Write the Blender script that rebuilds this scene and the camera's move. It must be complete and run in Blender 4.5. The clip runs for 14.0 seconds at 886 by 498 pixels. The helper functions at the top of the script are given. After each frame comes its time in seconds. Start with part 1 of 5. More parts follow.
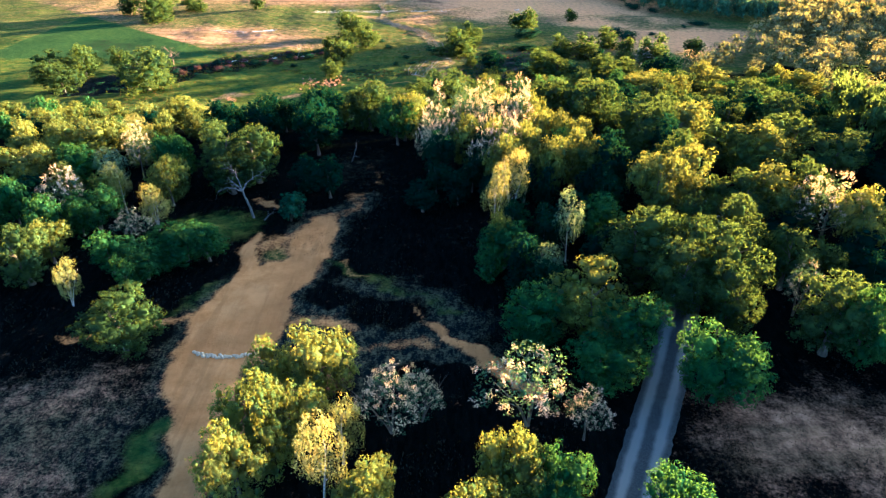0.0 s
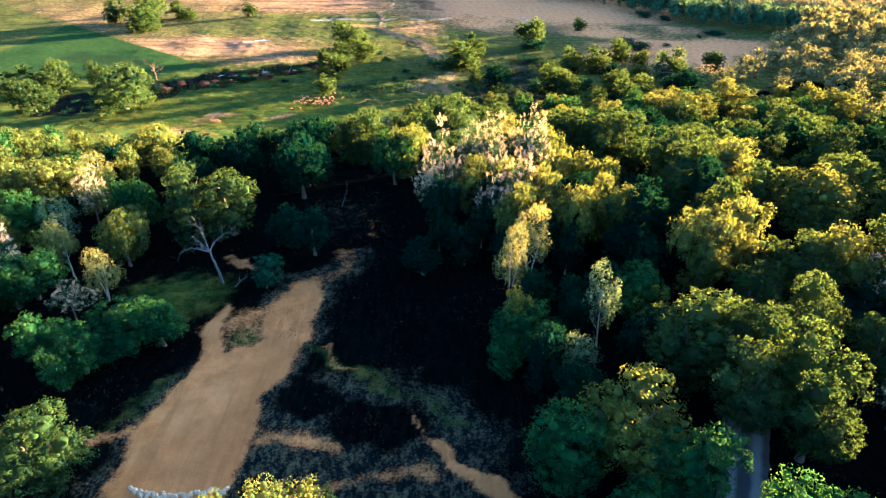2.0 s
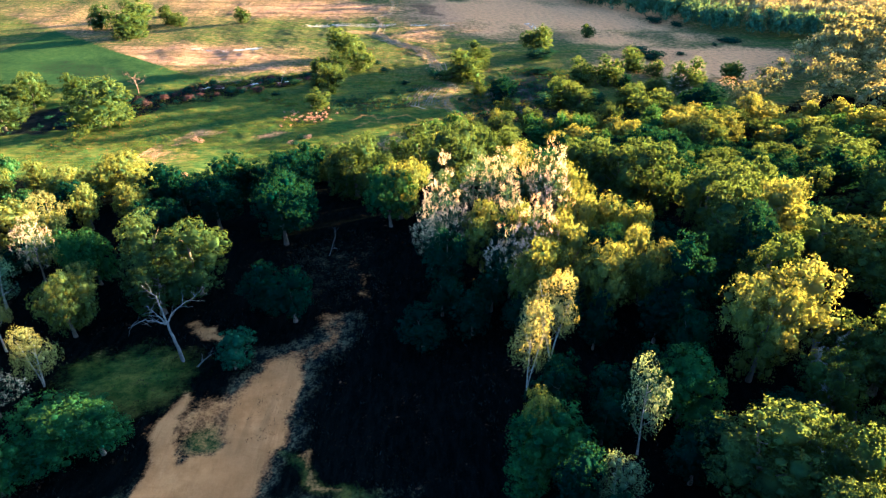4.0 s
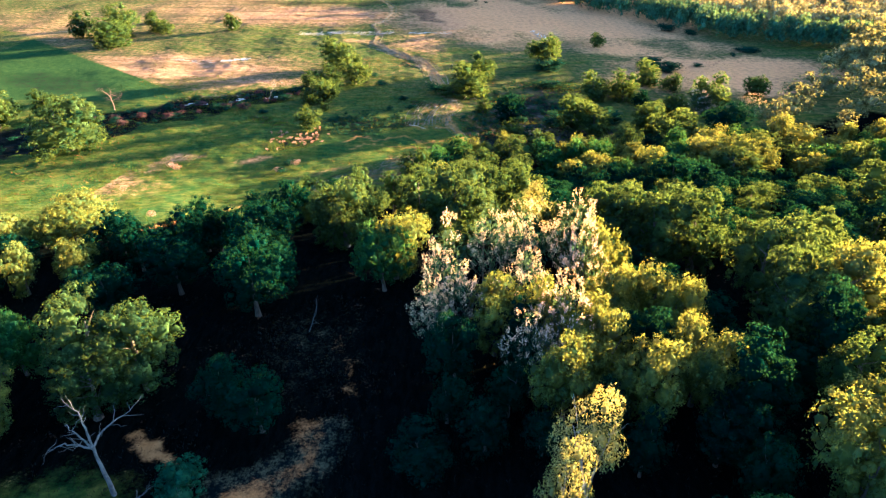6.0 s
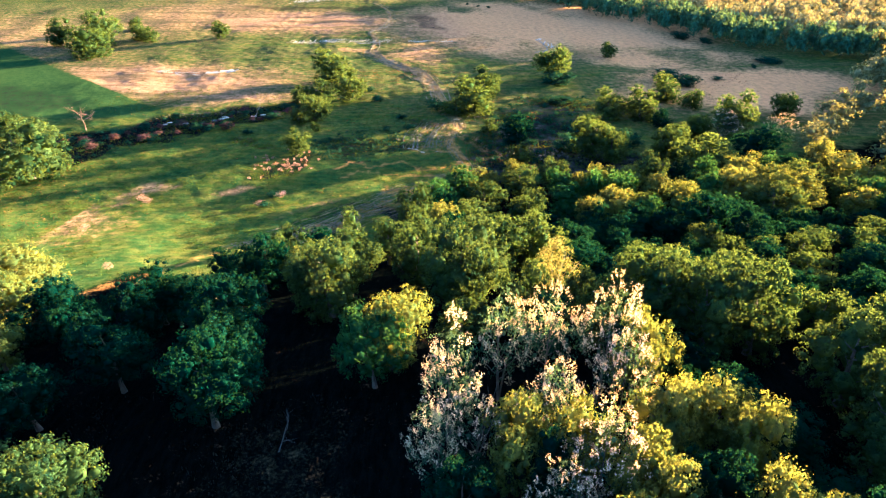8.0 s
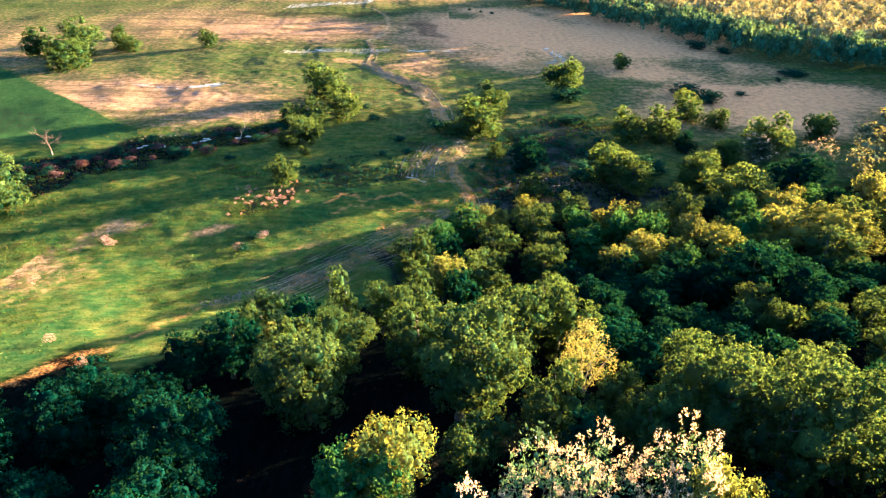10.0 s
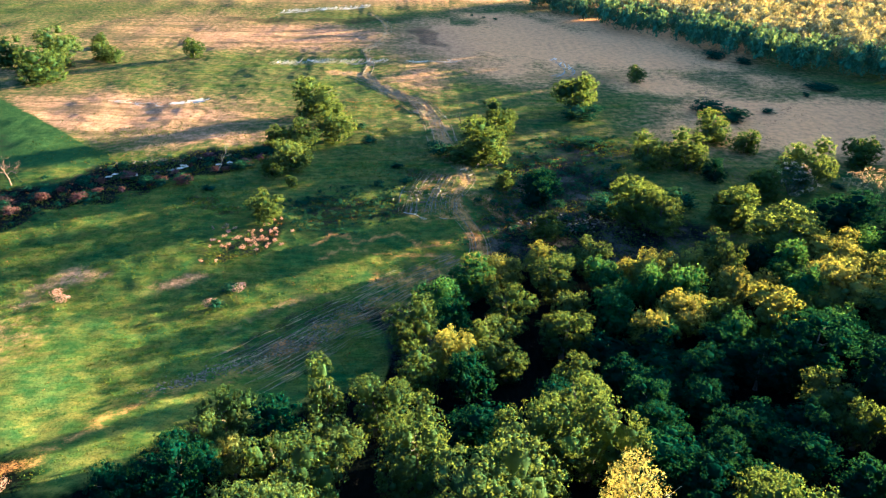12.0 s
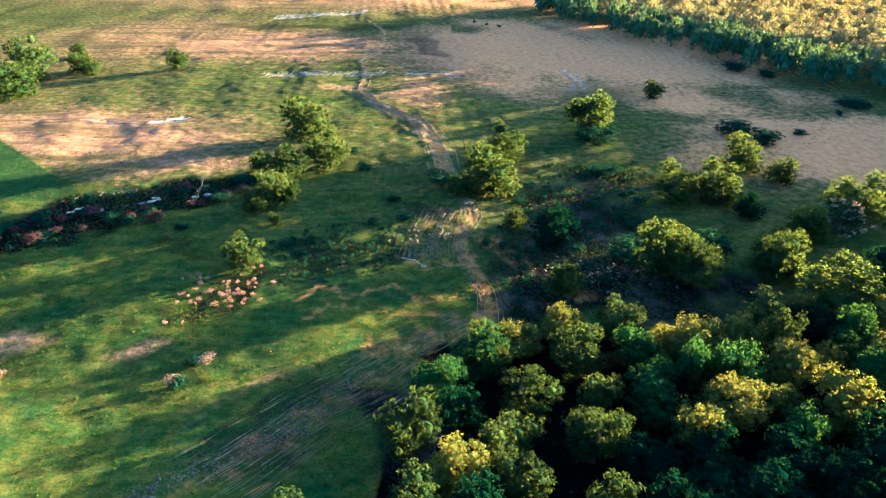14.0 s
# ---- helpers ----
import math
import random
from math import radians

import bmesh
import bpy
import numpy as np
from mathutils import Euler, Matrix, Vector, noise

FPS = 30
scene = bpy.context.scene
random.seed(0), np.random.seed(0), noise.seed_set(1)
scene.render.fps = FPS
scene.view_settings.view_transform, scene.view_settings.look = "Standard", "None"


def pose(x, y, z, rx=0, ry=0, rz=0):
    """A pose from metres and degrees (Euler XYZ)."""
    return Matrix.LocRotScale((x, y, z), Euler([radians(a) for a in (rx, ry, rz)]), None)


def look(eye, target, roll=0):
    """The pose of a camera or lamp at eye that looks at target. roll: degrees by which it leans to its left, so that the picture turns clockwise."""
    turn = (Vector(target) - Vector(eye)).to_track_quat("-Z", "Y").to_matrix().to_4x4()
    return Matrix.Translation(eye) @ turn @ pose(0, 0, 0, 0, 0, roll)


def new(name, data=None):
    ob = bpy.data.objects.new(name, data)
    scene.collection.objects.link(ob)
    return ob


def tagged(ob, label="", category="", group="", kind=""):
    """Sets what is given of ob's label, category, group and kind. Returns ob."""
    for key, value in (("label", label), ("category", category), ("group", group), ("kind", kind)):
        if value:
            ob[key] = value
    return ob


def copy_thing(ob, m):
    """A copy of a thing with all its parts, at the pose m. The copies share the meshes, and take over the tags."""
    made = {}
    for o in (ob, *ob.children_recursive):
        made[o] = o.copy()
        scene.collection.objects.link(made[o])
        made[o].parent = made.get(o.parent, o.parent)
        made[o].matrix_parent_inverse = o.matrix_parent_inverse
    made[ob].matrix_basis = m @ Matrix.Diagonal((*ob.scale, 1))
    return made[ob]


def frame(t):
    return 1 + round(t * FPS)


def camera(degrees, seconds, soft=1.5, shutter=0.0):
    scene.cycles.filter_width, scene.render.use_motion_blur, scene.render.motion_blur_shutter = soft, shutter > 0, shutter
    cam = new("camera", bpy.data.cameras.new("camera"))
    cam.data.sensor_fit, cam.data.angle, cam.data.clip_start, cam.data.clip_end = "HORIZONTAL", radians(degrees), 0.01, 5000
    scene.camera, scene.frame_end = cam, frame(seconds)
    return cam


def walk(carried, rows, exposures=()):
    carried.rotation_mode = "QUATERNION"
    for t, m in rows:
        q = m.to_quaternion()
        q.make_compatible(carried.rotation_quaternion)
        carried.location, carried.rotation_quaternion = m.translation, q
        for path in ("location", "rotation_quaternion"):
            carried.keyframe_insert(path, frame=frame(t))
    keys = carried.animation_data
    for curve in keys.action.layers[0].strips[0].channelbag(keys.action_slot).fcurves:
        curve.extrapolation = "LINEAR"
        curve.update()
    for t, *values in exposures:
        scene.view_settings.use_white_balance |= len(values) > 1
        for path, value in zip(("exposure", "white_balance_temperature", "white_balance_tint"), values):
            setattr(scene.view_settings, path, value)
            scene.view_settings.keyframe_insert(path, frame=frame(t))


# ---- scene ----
cam = camera(68.0, 14.0, soft=1.3)
METRES, EYE, TILT, LEAN, TURN = 100.0, 43.0, -29.35, 0.0, 0.0
ROWS = [
    (0.0, 0.0000, 0.0000, 0.0000, -0.00, 0.00, 0.00),
    (0.5, -0.0009, 0.0300, 0.0169, 0.02, 0.02, -0.00),
    (1.0, -0.0018, 0.0601, 0.0339, 0.03, 0.02, -0.02),
    (1.5, -0.0029, 0.0897, 0.0512, 0.04, 0.07, -0.01),
    (2.0, -0.0037, 0.1175, 0.0677, 0.04, 0.09, -0.03),
    (2.5, -0.0046, 0.1430, 0.0824, 0.05, 0.05, -0.03),
    (3.0, -0.0054, 0.1681, 0.0964, 0.05, 0.04, -0.04),
    (5.5, -0.0097, 0.3102, 0.1730, 0.04, 0.12, -0.06),
    (6.0, -0.0106, 0.3396, 0.1895, 0.03, 0.10, -0.07),
    (6.5, -0.0115, 0.3690, 0.2061, 0.03, 0.09, -0.08),
    (7.0, -0.0124, 0.3985, 0.2227, 0.03, 0.08, -0.10),
    (7.5, -0.0135, 0.4281, 0.2395, 0.00, 0.05, -0.10),
    (8.0, -0.0145, 0.4575, 0.2562, -0.01, 0.04, -0.11),
    (10.5, -0.0201, 0.6043, 0.3392, -0.04, -0.01, -0.14),
    (11.0, -0.0210, 0.6337, 0.3559, -0.05, -0.02, -0.13),
    (11.5, -0.0220, 0.6630, 0.3727, -0.05, -0.04, -0.14),
    (12.0, -0.0229, 0.6924, 0.3894, -0.04, -0.08, -0.11),
    (12.5, -0.0241, 0.7217, 0.4057, -0.05, -0.08, -0.14),
    (13.0, -0.0251, 0.7510, 0.4222, -0.07, -0.10, -0.14),
    (13.5, -0.0261, 0.7805, 0.4389, -0.07, -0.12, -0.14),
    (14.0, -0.0272, 0.8100, 0.4554, -0.07, -0.13, -0.13),
]
walk(cam, [(t, pose(0, 0, EYE, TILT, LEAN, TURN) @ pose(METRES * x, METRES * y, METRES * z, 90 + pitch, roll, yaw)) for t, x, y, z, yaw, pitch, roll in ROWS], exposures=[(0.0, 4.78, 4600, -9), (8.0, 4.75, 4600, -9), (11.0, 4.57, 4400, -13), (14.0, 4.45, 4250, -16)])

# ---- light ----
SUN_AZ, SUN_EL = 29.0, 4.8          # degrees: the sun's way from +x towards +y, and its height
world = bpy.data.worlds.new("sky")
scene.world = world
world.use_nodes = True
wn = world.node_tree.nodes
sky = wn.new("ShaderNodeTexSky")
sky.sky_type = "NISHITA"
sky.sun_disc = False
sky.sun_elevation = radians(SUN_EL)
sky.sun_rotation = radians(90 - SUN_AZ)
sky.air_density, sky.dust_density, sky.ozone_density = 0.22, 0.9, 0.15
wn["Background"].inputs["Strength"].default_value = 0.05
world.node_tree.links.new(sky.outputs[0], wn["Background"].inputs["Color"])
sun_data = bpy.data.lights.new("sun", "SUN")
sun_data.energy, sun_data.angle, sun_data.color = 5.0, radians(0.6), (1.0, 0.54, 0.20)
sun = new("sun", sun_data)
sun_dir = Vector((math.cos(radians(SUN_EL)) * math.cos(radians(SUN_AZ)), math.cos(radians(SUN_EL)) * math.sin(radians(SUN_AZ)), math.sin(radians(SUN_EL))))
sun.matrix_world = look(sun_dir * 300, (0, 0, 0))


# ---- materials ----
class Nodes:
    """Short forms for building a node material."""

    def __init__(self, name):
        self.mat = bpy.data.materials.new(name)
        self.mat.use_nodes = True
        self.t = self.mat.node_tree
        self.t.nodes.clear()
        self.out = self.t.nodes.new("ShaderNodeOutputMaterial")

    def add(self, kind, **inputs):
        n = self.t.nodes.new(kind)
        for key, value in inputs.items():
            self.put(n, key.replace("_", " "), value)
        return n

    def put(self, n, key, value):
        socket = n.inputs[int(key)] if key.isdigit() else n.inputs[key]
        if isinstance(value, bpy.types.NodeSocket):
            self.t.links.new(value, socket)
        else:
            socket.default_value = value

    def noise(self, scale, detail=4.0, rough=0.6, stretch=None, turn=0.0, coords="pos"):
        geo = self.t.nodes.new("ShaderNodeNewGeometry").outputs["Position"] if coords == "pos" else self.t.nodes.new("ShaderNodeTexCoord").outputs["Object"]
        if stretch:
            m = self.t.nodes.new("ShaderNodeMapping")
            m.inputs["Scale"].default_value = stretch
            m.inputs["Rotation"].default_value = (0, 0, radians(turn))
            self.t.links.new(geo, m.inputs["Vector"])
            geo = m.outputs[0]
        return self.add("ShaderNodeTexNoise", Vector=geo, Scale=scale, Detail=detail, Roughness=rough).outputs["Fac"]

    def math(self, op, a, b=0.0, clamp=False):
        n = self.t.nodes.new("ShaderNodeMath")
        n.operation, n.use_clamp = op, clamp
        self.put(n, "0", a)
        self.put(n, "1", b)
        return n.outputs[0]

    def span(self, v, a, b, lo=0.0, hi=1.0):
        n = self.t.nodes.new("ShaderNodeMapRange")
        n.interpolation_type = "SMOOTHSTEP"
        for key, value in zip(("Value", "From Min", "From Max", "To Min", "To Max"), (v, a, b, lo, hi)):
            self.put(n, key, value)
        return n.outputs[0]

    def mix(self, fac, a, b, blend="MIX"):
        n = self.t.nodes.new("ShaderNodeMix")
        n.data_type, n.blend_type = "RGBA", blend
        for i, v in ((0, fac), (6, a), (7, b)):
            if isinstance(v, bpy.types.NodeSocket):
                self.t.links.new(v, n.inputs[i])
            else:
                n.inputs[i].default_value = v if i == 0 or len(v) == 4 else (*v, 1)
        return n.outputs[2]

    def attr(self, name):
        n = self.t.nodes.new("ShaderNodeAttribute")
        n.attribute_name = name
        return n.outputs["Fac"]

    def bump(self, height, strength, distance):
        return self.add("ShaderNodeBump", Height=height, Strength=strength, Distance=distance).outputs[0]

    def finish(self, shader):
        self.t.links.new(shader, self.out.inputs[0])
        return self.mat


def leaf_material(name, colour, tip, through_light=0.42, spread=0.22):
    """Leaves that differ one by one and tree by tree, and let some light through."""
    n = Nodes(name)
    one = n.t.nodes.new("ShaderNodeNewGeometry").outputs["Random Per Island"]
    tree = n.t.nodes.new("ShaderNodeObjectInfo").outputs["Random"]
    big = n.noise(0.8, 3.0, coords="object")
    f = n.math("ADD", n.math("MULTIPLY", one, 0.14), n.math("MULTIPLY", big, 1.0))
    # dark and pale leaf tones, mixed by noise, hold crown shade and sunlit tips
    col = n.mix(n.span(f, 0.32, 1.02), colour, tip)
    hsv = n.add("ShaderNodeHueSaturation", Color=col)
    n.put(hsv, "Hue", n.span(tree, 0.0, 1.0, 0.482, 0.512))
    n.put(hsv, "Value", n.math("MULTIPLY", n.span(tree, 0, 1, 1.15, 0.85), n.span(one, 0, 1, 1 - spread, 1 + spread)))
    d = n.add("ShaderNodeBsdfPrincipled", Base_Color=hsv.outputs[0], Roughness=0.7)
    d.inputs["Specular IOR Level"].default_value = 0.0
    warm = n.mix(1.0, n.mix(0.45, hsv.outputs[0], tip), (2.5, 1.75, 0.65), "MULTIPLY")
    s = n.add("ShaderNodeBsdfTranslucent", Color=warm)
    m = n.t.nodes.new("ShaderNodeMixShader")
    m.inputs[0].default_value = through_light
    n.t.links.new(d.outputs[0], m.inputs[1])
    n.t.links.new(s.outputs[0], m.inputs[2])
    return n.finish(m.outputs[0])


def bark_material(name, a, b, scale=6.0, stretch=(1, 1, 0.25)):
    n = Nodes(name)
    v = n.noise(scale, 6.0, 0.7, stretch, coords="object")
    col = n.mix(n.span(v, 0.35, 0.68), a, b)
    return n.finish(n.add("ShaderNodeBsdfPrincipled", Base_Color=col, Roughness=0.85, Normal=n.bump(v, 0.6, 0.05)).outputs[0])


LEAF = {
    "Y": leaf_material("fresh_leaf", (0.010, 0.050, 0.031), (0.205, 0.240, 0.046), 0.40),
    # shade is put into G's near-black green; L is its bright twin
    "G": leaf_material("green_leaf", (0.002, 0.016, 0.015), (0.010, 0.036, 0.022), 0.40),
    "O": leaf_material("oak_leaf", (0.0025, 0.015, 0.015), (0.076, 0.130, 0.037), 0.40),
    "B": leaf_material("birch_leaf", (0.08, 0.13, 0.055), (0.27, 0.27, 0.10), 0.3),
    "P": leaf_material("pale_leaf", (0.040, 0.110, 0.089), (0.14, 0.20, 0.135)),
    "W": leaf_material("blossom_tree_leaf", (0.018, 0.060, 0.054), (0.06, 0.110, 0.081)),
    "S": leaf_material("shrub_leaf", (0.006, 0.032, 0.026), (0.036, 0.088, 0.050), 0.25),
    "R": leaf_material("russet_leaf", (0.20, 0.13, 0.12), (0.50, 0.34, 0.33), 0.15),
    # sunlit tops of the far belt are put into F's gold colour
    "F": leaf_material("sun_gold_leaf", (0.19, 0.21, 0.11), (0.33, 0.33, 0.18), 0.15),
    "M": leaf_material("meadow_oak_leaf", (0.003, 0.021, 0.019), (0.090, 0.148, 0.038), 0.50),
    "D": leaf_material("dark_red_leaf", (0.030, 0.020, 0.027), (0.12, 0.070, 0.070), 0.2),
    # lit copy of G, with the light in its brighter green
    "L": leaf_material("lit_green_leaf", (0.004, 0.032, 0.024), (0.060, 0.145, 0.038), 0.40),
    # haze is put into H's teal green
    "H": leaf_material("hazy_hedge_leaf", (0.030, 0.080, 0.058), (0.085, 0.145, 0.088), 0.25),
    # low sun and haze are put into E's pale gold
    "E": leaf_material("sun_pale_leaf", (0.05, 0.08, 0.040), (0.24, 0.25, 0.13), 0.2),
}
PETAL = leaf_material("petal", (0.40, 0.33, 0.24), (0.64, 0.53, 0.38), 0.14, 0.3)
BARK = bark_material("bark", (0.045, 0.035, 0.025), (0.13, 0.105, 0.08))
BIRCH_BARK = bark_material("birch_bark", (0.10, 0.09, 0.08), (0.55, 0.52, 0.47), 4.0, (1, 1, 1.6))
DEAD_BARK = bark_material("dead_wood", (0.06, 0.06, 0.06), (0.17, 0.165, 0.16), 5.0)


def ground_material():
    n = Nodes("open_ground")
    fine, mid, broad = n.noise(5.0, 8.0, 0.7), n.noise(0.7, 6.0, 0.65), n.noise(0.09, 4.0)
    blades = n.noise(2.2, 8.0, 0.75, (1.0, 0.28, 1.0), 35)
    grain = n.math("ADD", n.math("MULTIPLY", fine, 0.5), n.math("MULTIPLY", mid, 0.5))

    def mask(name, rough=0.7, edge=0.16):
        a = n.math("ADD", n.attr(name), n.math("MULTIPLY", n.math("SUBTRACT", grain, 0.5), rough * 2))
        return n.span(a, 0.5 - edge, 0.5 + edge)

    # wood-floor shade is put into this near-black base colour
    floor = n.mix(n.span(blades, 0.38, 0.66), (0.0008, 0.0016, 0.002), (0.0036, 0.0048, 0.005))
    patchy = n.noise(0.16, 5.0, 0.6)
    strips = n.noise(0.22, 5.0, 0.6, (0.14, 1.0, 1.0), -6)
    grass = n.mix(n.span(mid, 0.32, 0.68), (0.016, 0.058, 0.022), (0.042, 0.088, 0.023))
    grass = n.mix(n.span(patchy, 0.36, 0.60, 0.15, 0.9), grass, n.mix(n.span(mid, 0.4, 0.6), (0.064, 0.100, 0.018), (0.122, 0.120, 0.024)))
    olive = n.mix(n.span(mid, 0.35, 0.65), (0.050, 0.080, 0.027), (0.165, 0.135, 0.054))
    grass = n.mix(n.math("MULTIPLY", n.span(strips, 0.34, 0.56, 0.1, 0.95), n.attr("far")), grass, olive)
    grass = n.mix(n.span(broad, 0.54, 0.74, 0.0, 0.2), grass, (0.020, 0.055, 0.018))
    speck = n.noise(1.9, 5.0, 0.7)
    grass = n.mix(n.span(fine, 0.46, 0.62, 0.0, 0.6), grass, (0.014, 0.038, 0.010))
    grass = n.mix(n.span(speck, 0.46, 0.34, 0.0, 0.4), grass, (0.012, 0.045, 0.020))
    dry = n.mix(n.span(mid, 0.3, 0.7), (0.26, 0.150, 0.095), (0.46, 0.27, 0.175))
    dry = n.mix(n.math("MULTIPLY", n.span(strips, 0.46, 0.60, 0.0, 0.75), n.math("SUBTRACT", 1.0, n.attr("straw"))), dry, (0.11, 0.090, 0.052))
    dry = n.mix(n.math("MULTIPLY", n.attr("straw"), n.span(mid, 0.3, 0.6, 0.6, 1.0)), dry, n.mix(n.span(grain, 0.38, 0.62), (0.56, 0.285, 0.128), (0.70, 0.365, 0.168)))
    dry = n.mix(n.math("MULTIPLY", n.span(blades, 0.55, 0.78, 0.0, 0.4), n.math("SUBTRACT", 1.0, n.attr("straw"))), dry, (0.14, 0.11, 0.055))
    loose = n.math("SUBTRACT", 1.0, n.math("MULTIPLY", n.attr("straw"), 0.92))
    streak = n.noise(0.9, 7.0, 0.72, (0.25, 1.0, 1.0), -4)
    tuft = n.noise(2.6, 6.0, 0.7)
    dry = n.mix(loose, dry, n.mix(n.span(streak, 0.38, 0.62), (0.84, 0.83, 0.80), (1.14, 1.12, 1.1)), "MULTIPLY")
    dry = n.mix(loose, dry, n.mix(n.span(tuft, 0.36, 0.62), (0.78, 0.80, 0.76), (1.12, 1.1, 1.1)), "MULTIPLY")
    grass = n.mix(1.0, grass, n.mix(n.span(streak, 0.38, 0.62), (0.75, 0.78, 0.80), (1.25, 1.18, 1.1)), "MULTIPLY")
    sand = n.mix(n.span(mid, 0.25, 0.75), (0.44, 0.180, 0.052), (0.64, 0.285, 0.090))
    sand = n.mix(n.span(fine, 0.6, 0.8, 0.0, 0.5), sand, (0.15, 0.095, 0.055))
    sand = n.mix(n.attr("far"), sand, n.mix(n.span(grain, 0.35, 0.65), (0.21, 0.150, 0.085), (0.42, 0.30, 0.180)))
    drift = n.noise(0.55, 5.0, 0.7, (1.0, 0.16, 1.0), 8)
    sand = n.mix(n.math("MULTIPLY", n.span(drift, 0.48, 0.70, 0.0, 0.4), n.math("SUBTRACT", 1.0, n.attr("far"))), sand, (0.22, 0.105, 0.042))
    sand = n.mix(n.span(patchy, 0.46, 0.62, 0.0, 0.5), sand, (0.58, 0.30, 0.12))
    marks = n.noise(1.1, 4.0, 0.6, (1.0, 0.07, 1.0), 14)
    sand = n.mix(n.span(marks, 0.52, 0.64, 0.0, 0.4), sand, (0.30, 0.135, 0.05))
    sand = n.mix(n.span(n.noise(0.12, 3.0, 0.5), 0.42, 0.62, 0.0, 0.45), sand, (0.34, 0.155, 0.055))
    wash = n.noise(0.35, 6.0, 0.7, (1.0, 0.45, 1.0), -12)
    sand = n.mix(n.math("MULTIPLY", n.span(wash, 0.52, 0.68, 0.0, 0.35), n.math("SUBTRACT", 1.0, n.attr("far"))), sand, (0.20, 0.105, 0.048))
    # ditch shade is also put into this near-black heath tone
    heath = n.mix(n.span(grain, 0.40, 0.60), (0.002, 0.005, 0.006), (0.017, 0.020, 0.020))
    heath = n.mix(n.math("MULTIPLY", n.math("MULTIPLY", n.span(patchy, 0.42, 0.6), n.span(grain, 0.44, 0.56)), n.attr("litter")), heath, (0.075, 0.070, 0.060))
    wisp = n.noise(1.6, 7.0, 0.75, (1.0, 0.55, 1.0), 25)
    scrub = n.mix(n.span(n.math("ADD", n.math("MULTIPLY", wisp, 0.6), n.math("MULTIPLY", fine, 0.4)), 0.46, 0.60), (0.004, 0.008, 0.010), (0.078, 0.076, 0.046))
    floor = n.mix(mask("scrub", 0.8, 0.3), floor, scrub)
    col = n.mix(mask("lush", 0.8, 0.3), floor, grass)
    col = n.mix(mask("dry", 1.0, 0.35), col, dry)
    crop = n.mix(n.span(grain, 0.38, 0.62), (0.022, 0.055, 0.020), (0.046, 0.082, 0.026))
    col = n.mix(n.span(n.attr("crop"), 0.35, 0.65), col, crop)
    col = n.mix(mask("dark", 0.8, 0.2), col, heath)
    col = n.mix(mask("sand", 1.0, 0.30), col, sand)
    wet = mask("wet", 0.5, 0.08)
    col = n.mix(wet, col, (0.10, 0.09, 0.075))
    hgt = n.math("ADD", n.math("MULTIPLY", grain, 0.8), n.math("MULTIPLY", blades, n.math("SUBTRACT", 0.4, n.math("MULTIPLY", n.attr("straw"), 0.35))))
    p = n.add("ShaderNodeBsdfPrincipled", Base_Color=col)
    n.put(p, "Specular IOR Level", n.span(wet, 0, 1, 0.0, 0.6))
    n.put(p, "Roughness", n.span(wet, 0, 1, 0.9, 0.06))
    n.put(p, "Normal", n.bump(hgt, n.math("MULTIPLY", n.span(wet, 0, 1, 0.6, 0.04), loose), 0.22))
    return n.finish(p.outputs[0])


def plain_material(name, a, b, scale, rough=0.9, stretch=None, turn=0.0, relief=0.4, depth=0.05):
    n = Nodes(name)
    v, w = n.noise(scale, 8.0, 0.7, stretch, turn), n.noise(scale * 0.12, 4.0)
    col = n.mix(n.span(v, 0.32, 0.7), a, b)
    col = n.mix(n.span(w, 0.4, 0.7, 0.0, 0.5), col, tuple(0.6 * c for c in a))
    return n.finish(n.add("ShaderNodeBsdfPrincipled", Base_Color=col, Roughness=rough, Normal=n.bump(v, relief, depth)).outputs[0])


def asphalt_material():
    """Worn asphalt, paler in the two wheel lanes."""
    n = Nodes("asphalt")
    v, w, lanes = n.noise(9.0, 8.0, 0.75), n.noise(0.6, 5.0), n.attr("lane")
    col = n.mix(n.span(v, 0.3, 0.7), (0.030, 0.034, 0.038), (0.072, 0.078, 0.082))
    col = n.mix(n.span(n.math("ADD", lanes, n.math("MULTIPLY", w, 0.8)), 0.45, 1.2, 0.0, 0.85), col, (0.22, 0.222, 0.217))
    return n.finish(n.add("ShaderNodeBsdfPrincipled", Base_Color=col, Roughness=0.8, Specular_IOR_Level=0.1, Normal=n.bump(v, 0.35, 0.02)).outputs[0])


GROUND = ground_material()
ASPHALT = asphalt_material()
MUD = plain_material("dried_mud", (0.14, 0.108, 0.068), (0.31, 0.235, 0.15), 1.5, 0.9, None, 0.0, 0.9, 0.15)
DARK_MUD = plain_material("wet_rut", (0.02, 0.018, 0.014), (0.05, 0.042, 0.032), 3.0, 0.35)
# reflected bright sky is put into the water's pale base colour
WATER = plain_material("sky_tinted_water", (0.40, 0.34, 0.26), (0.55, 0.48, 0.38), 0.4, 0.3, None, 0.0, 0.02, 0.01)
# straw darkened along with the shade-dark floor
STRAW = leaf_material("straw", (0.004, 0.006, 0.008), (0.034, 0.038, 0.040), 0.3)
BLADE = leaf_material("grass_blade", (0.024, 0.066, 0.010), (0.100, 0.115, 0.020), 0.2)
TUSSOCK = leaf_material("tussock_blade", (0.018, 0.052, 0.012), (0.060, 0.088, 0.018), 0.2)
DRY_BLADE = leaf_material("dry_blade", (0.06, 0.034, 0.018), (0.17, 0.10, 0.055), 0.3)
CLOD = plain_material("dried_clod", (0.06, 0.052, 0.040), (0.17, 0.145, 0.11), 3.0)
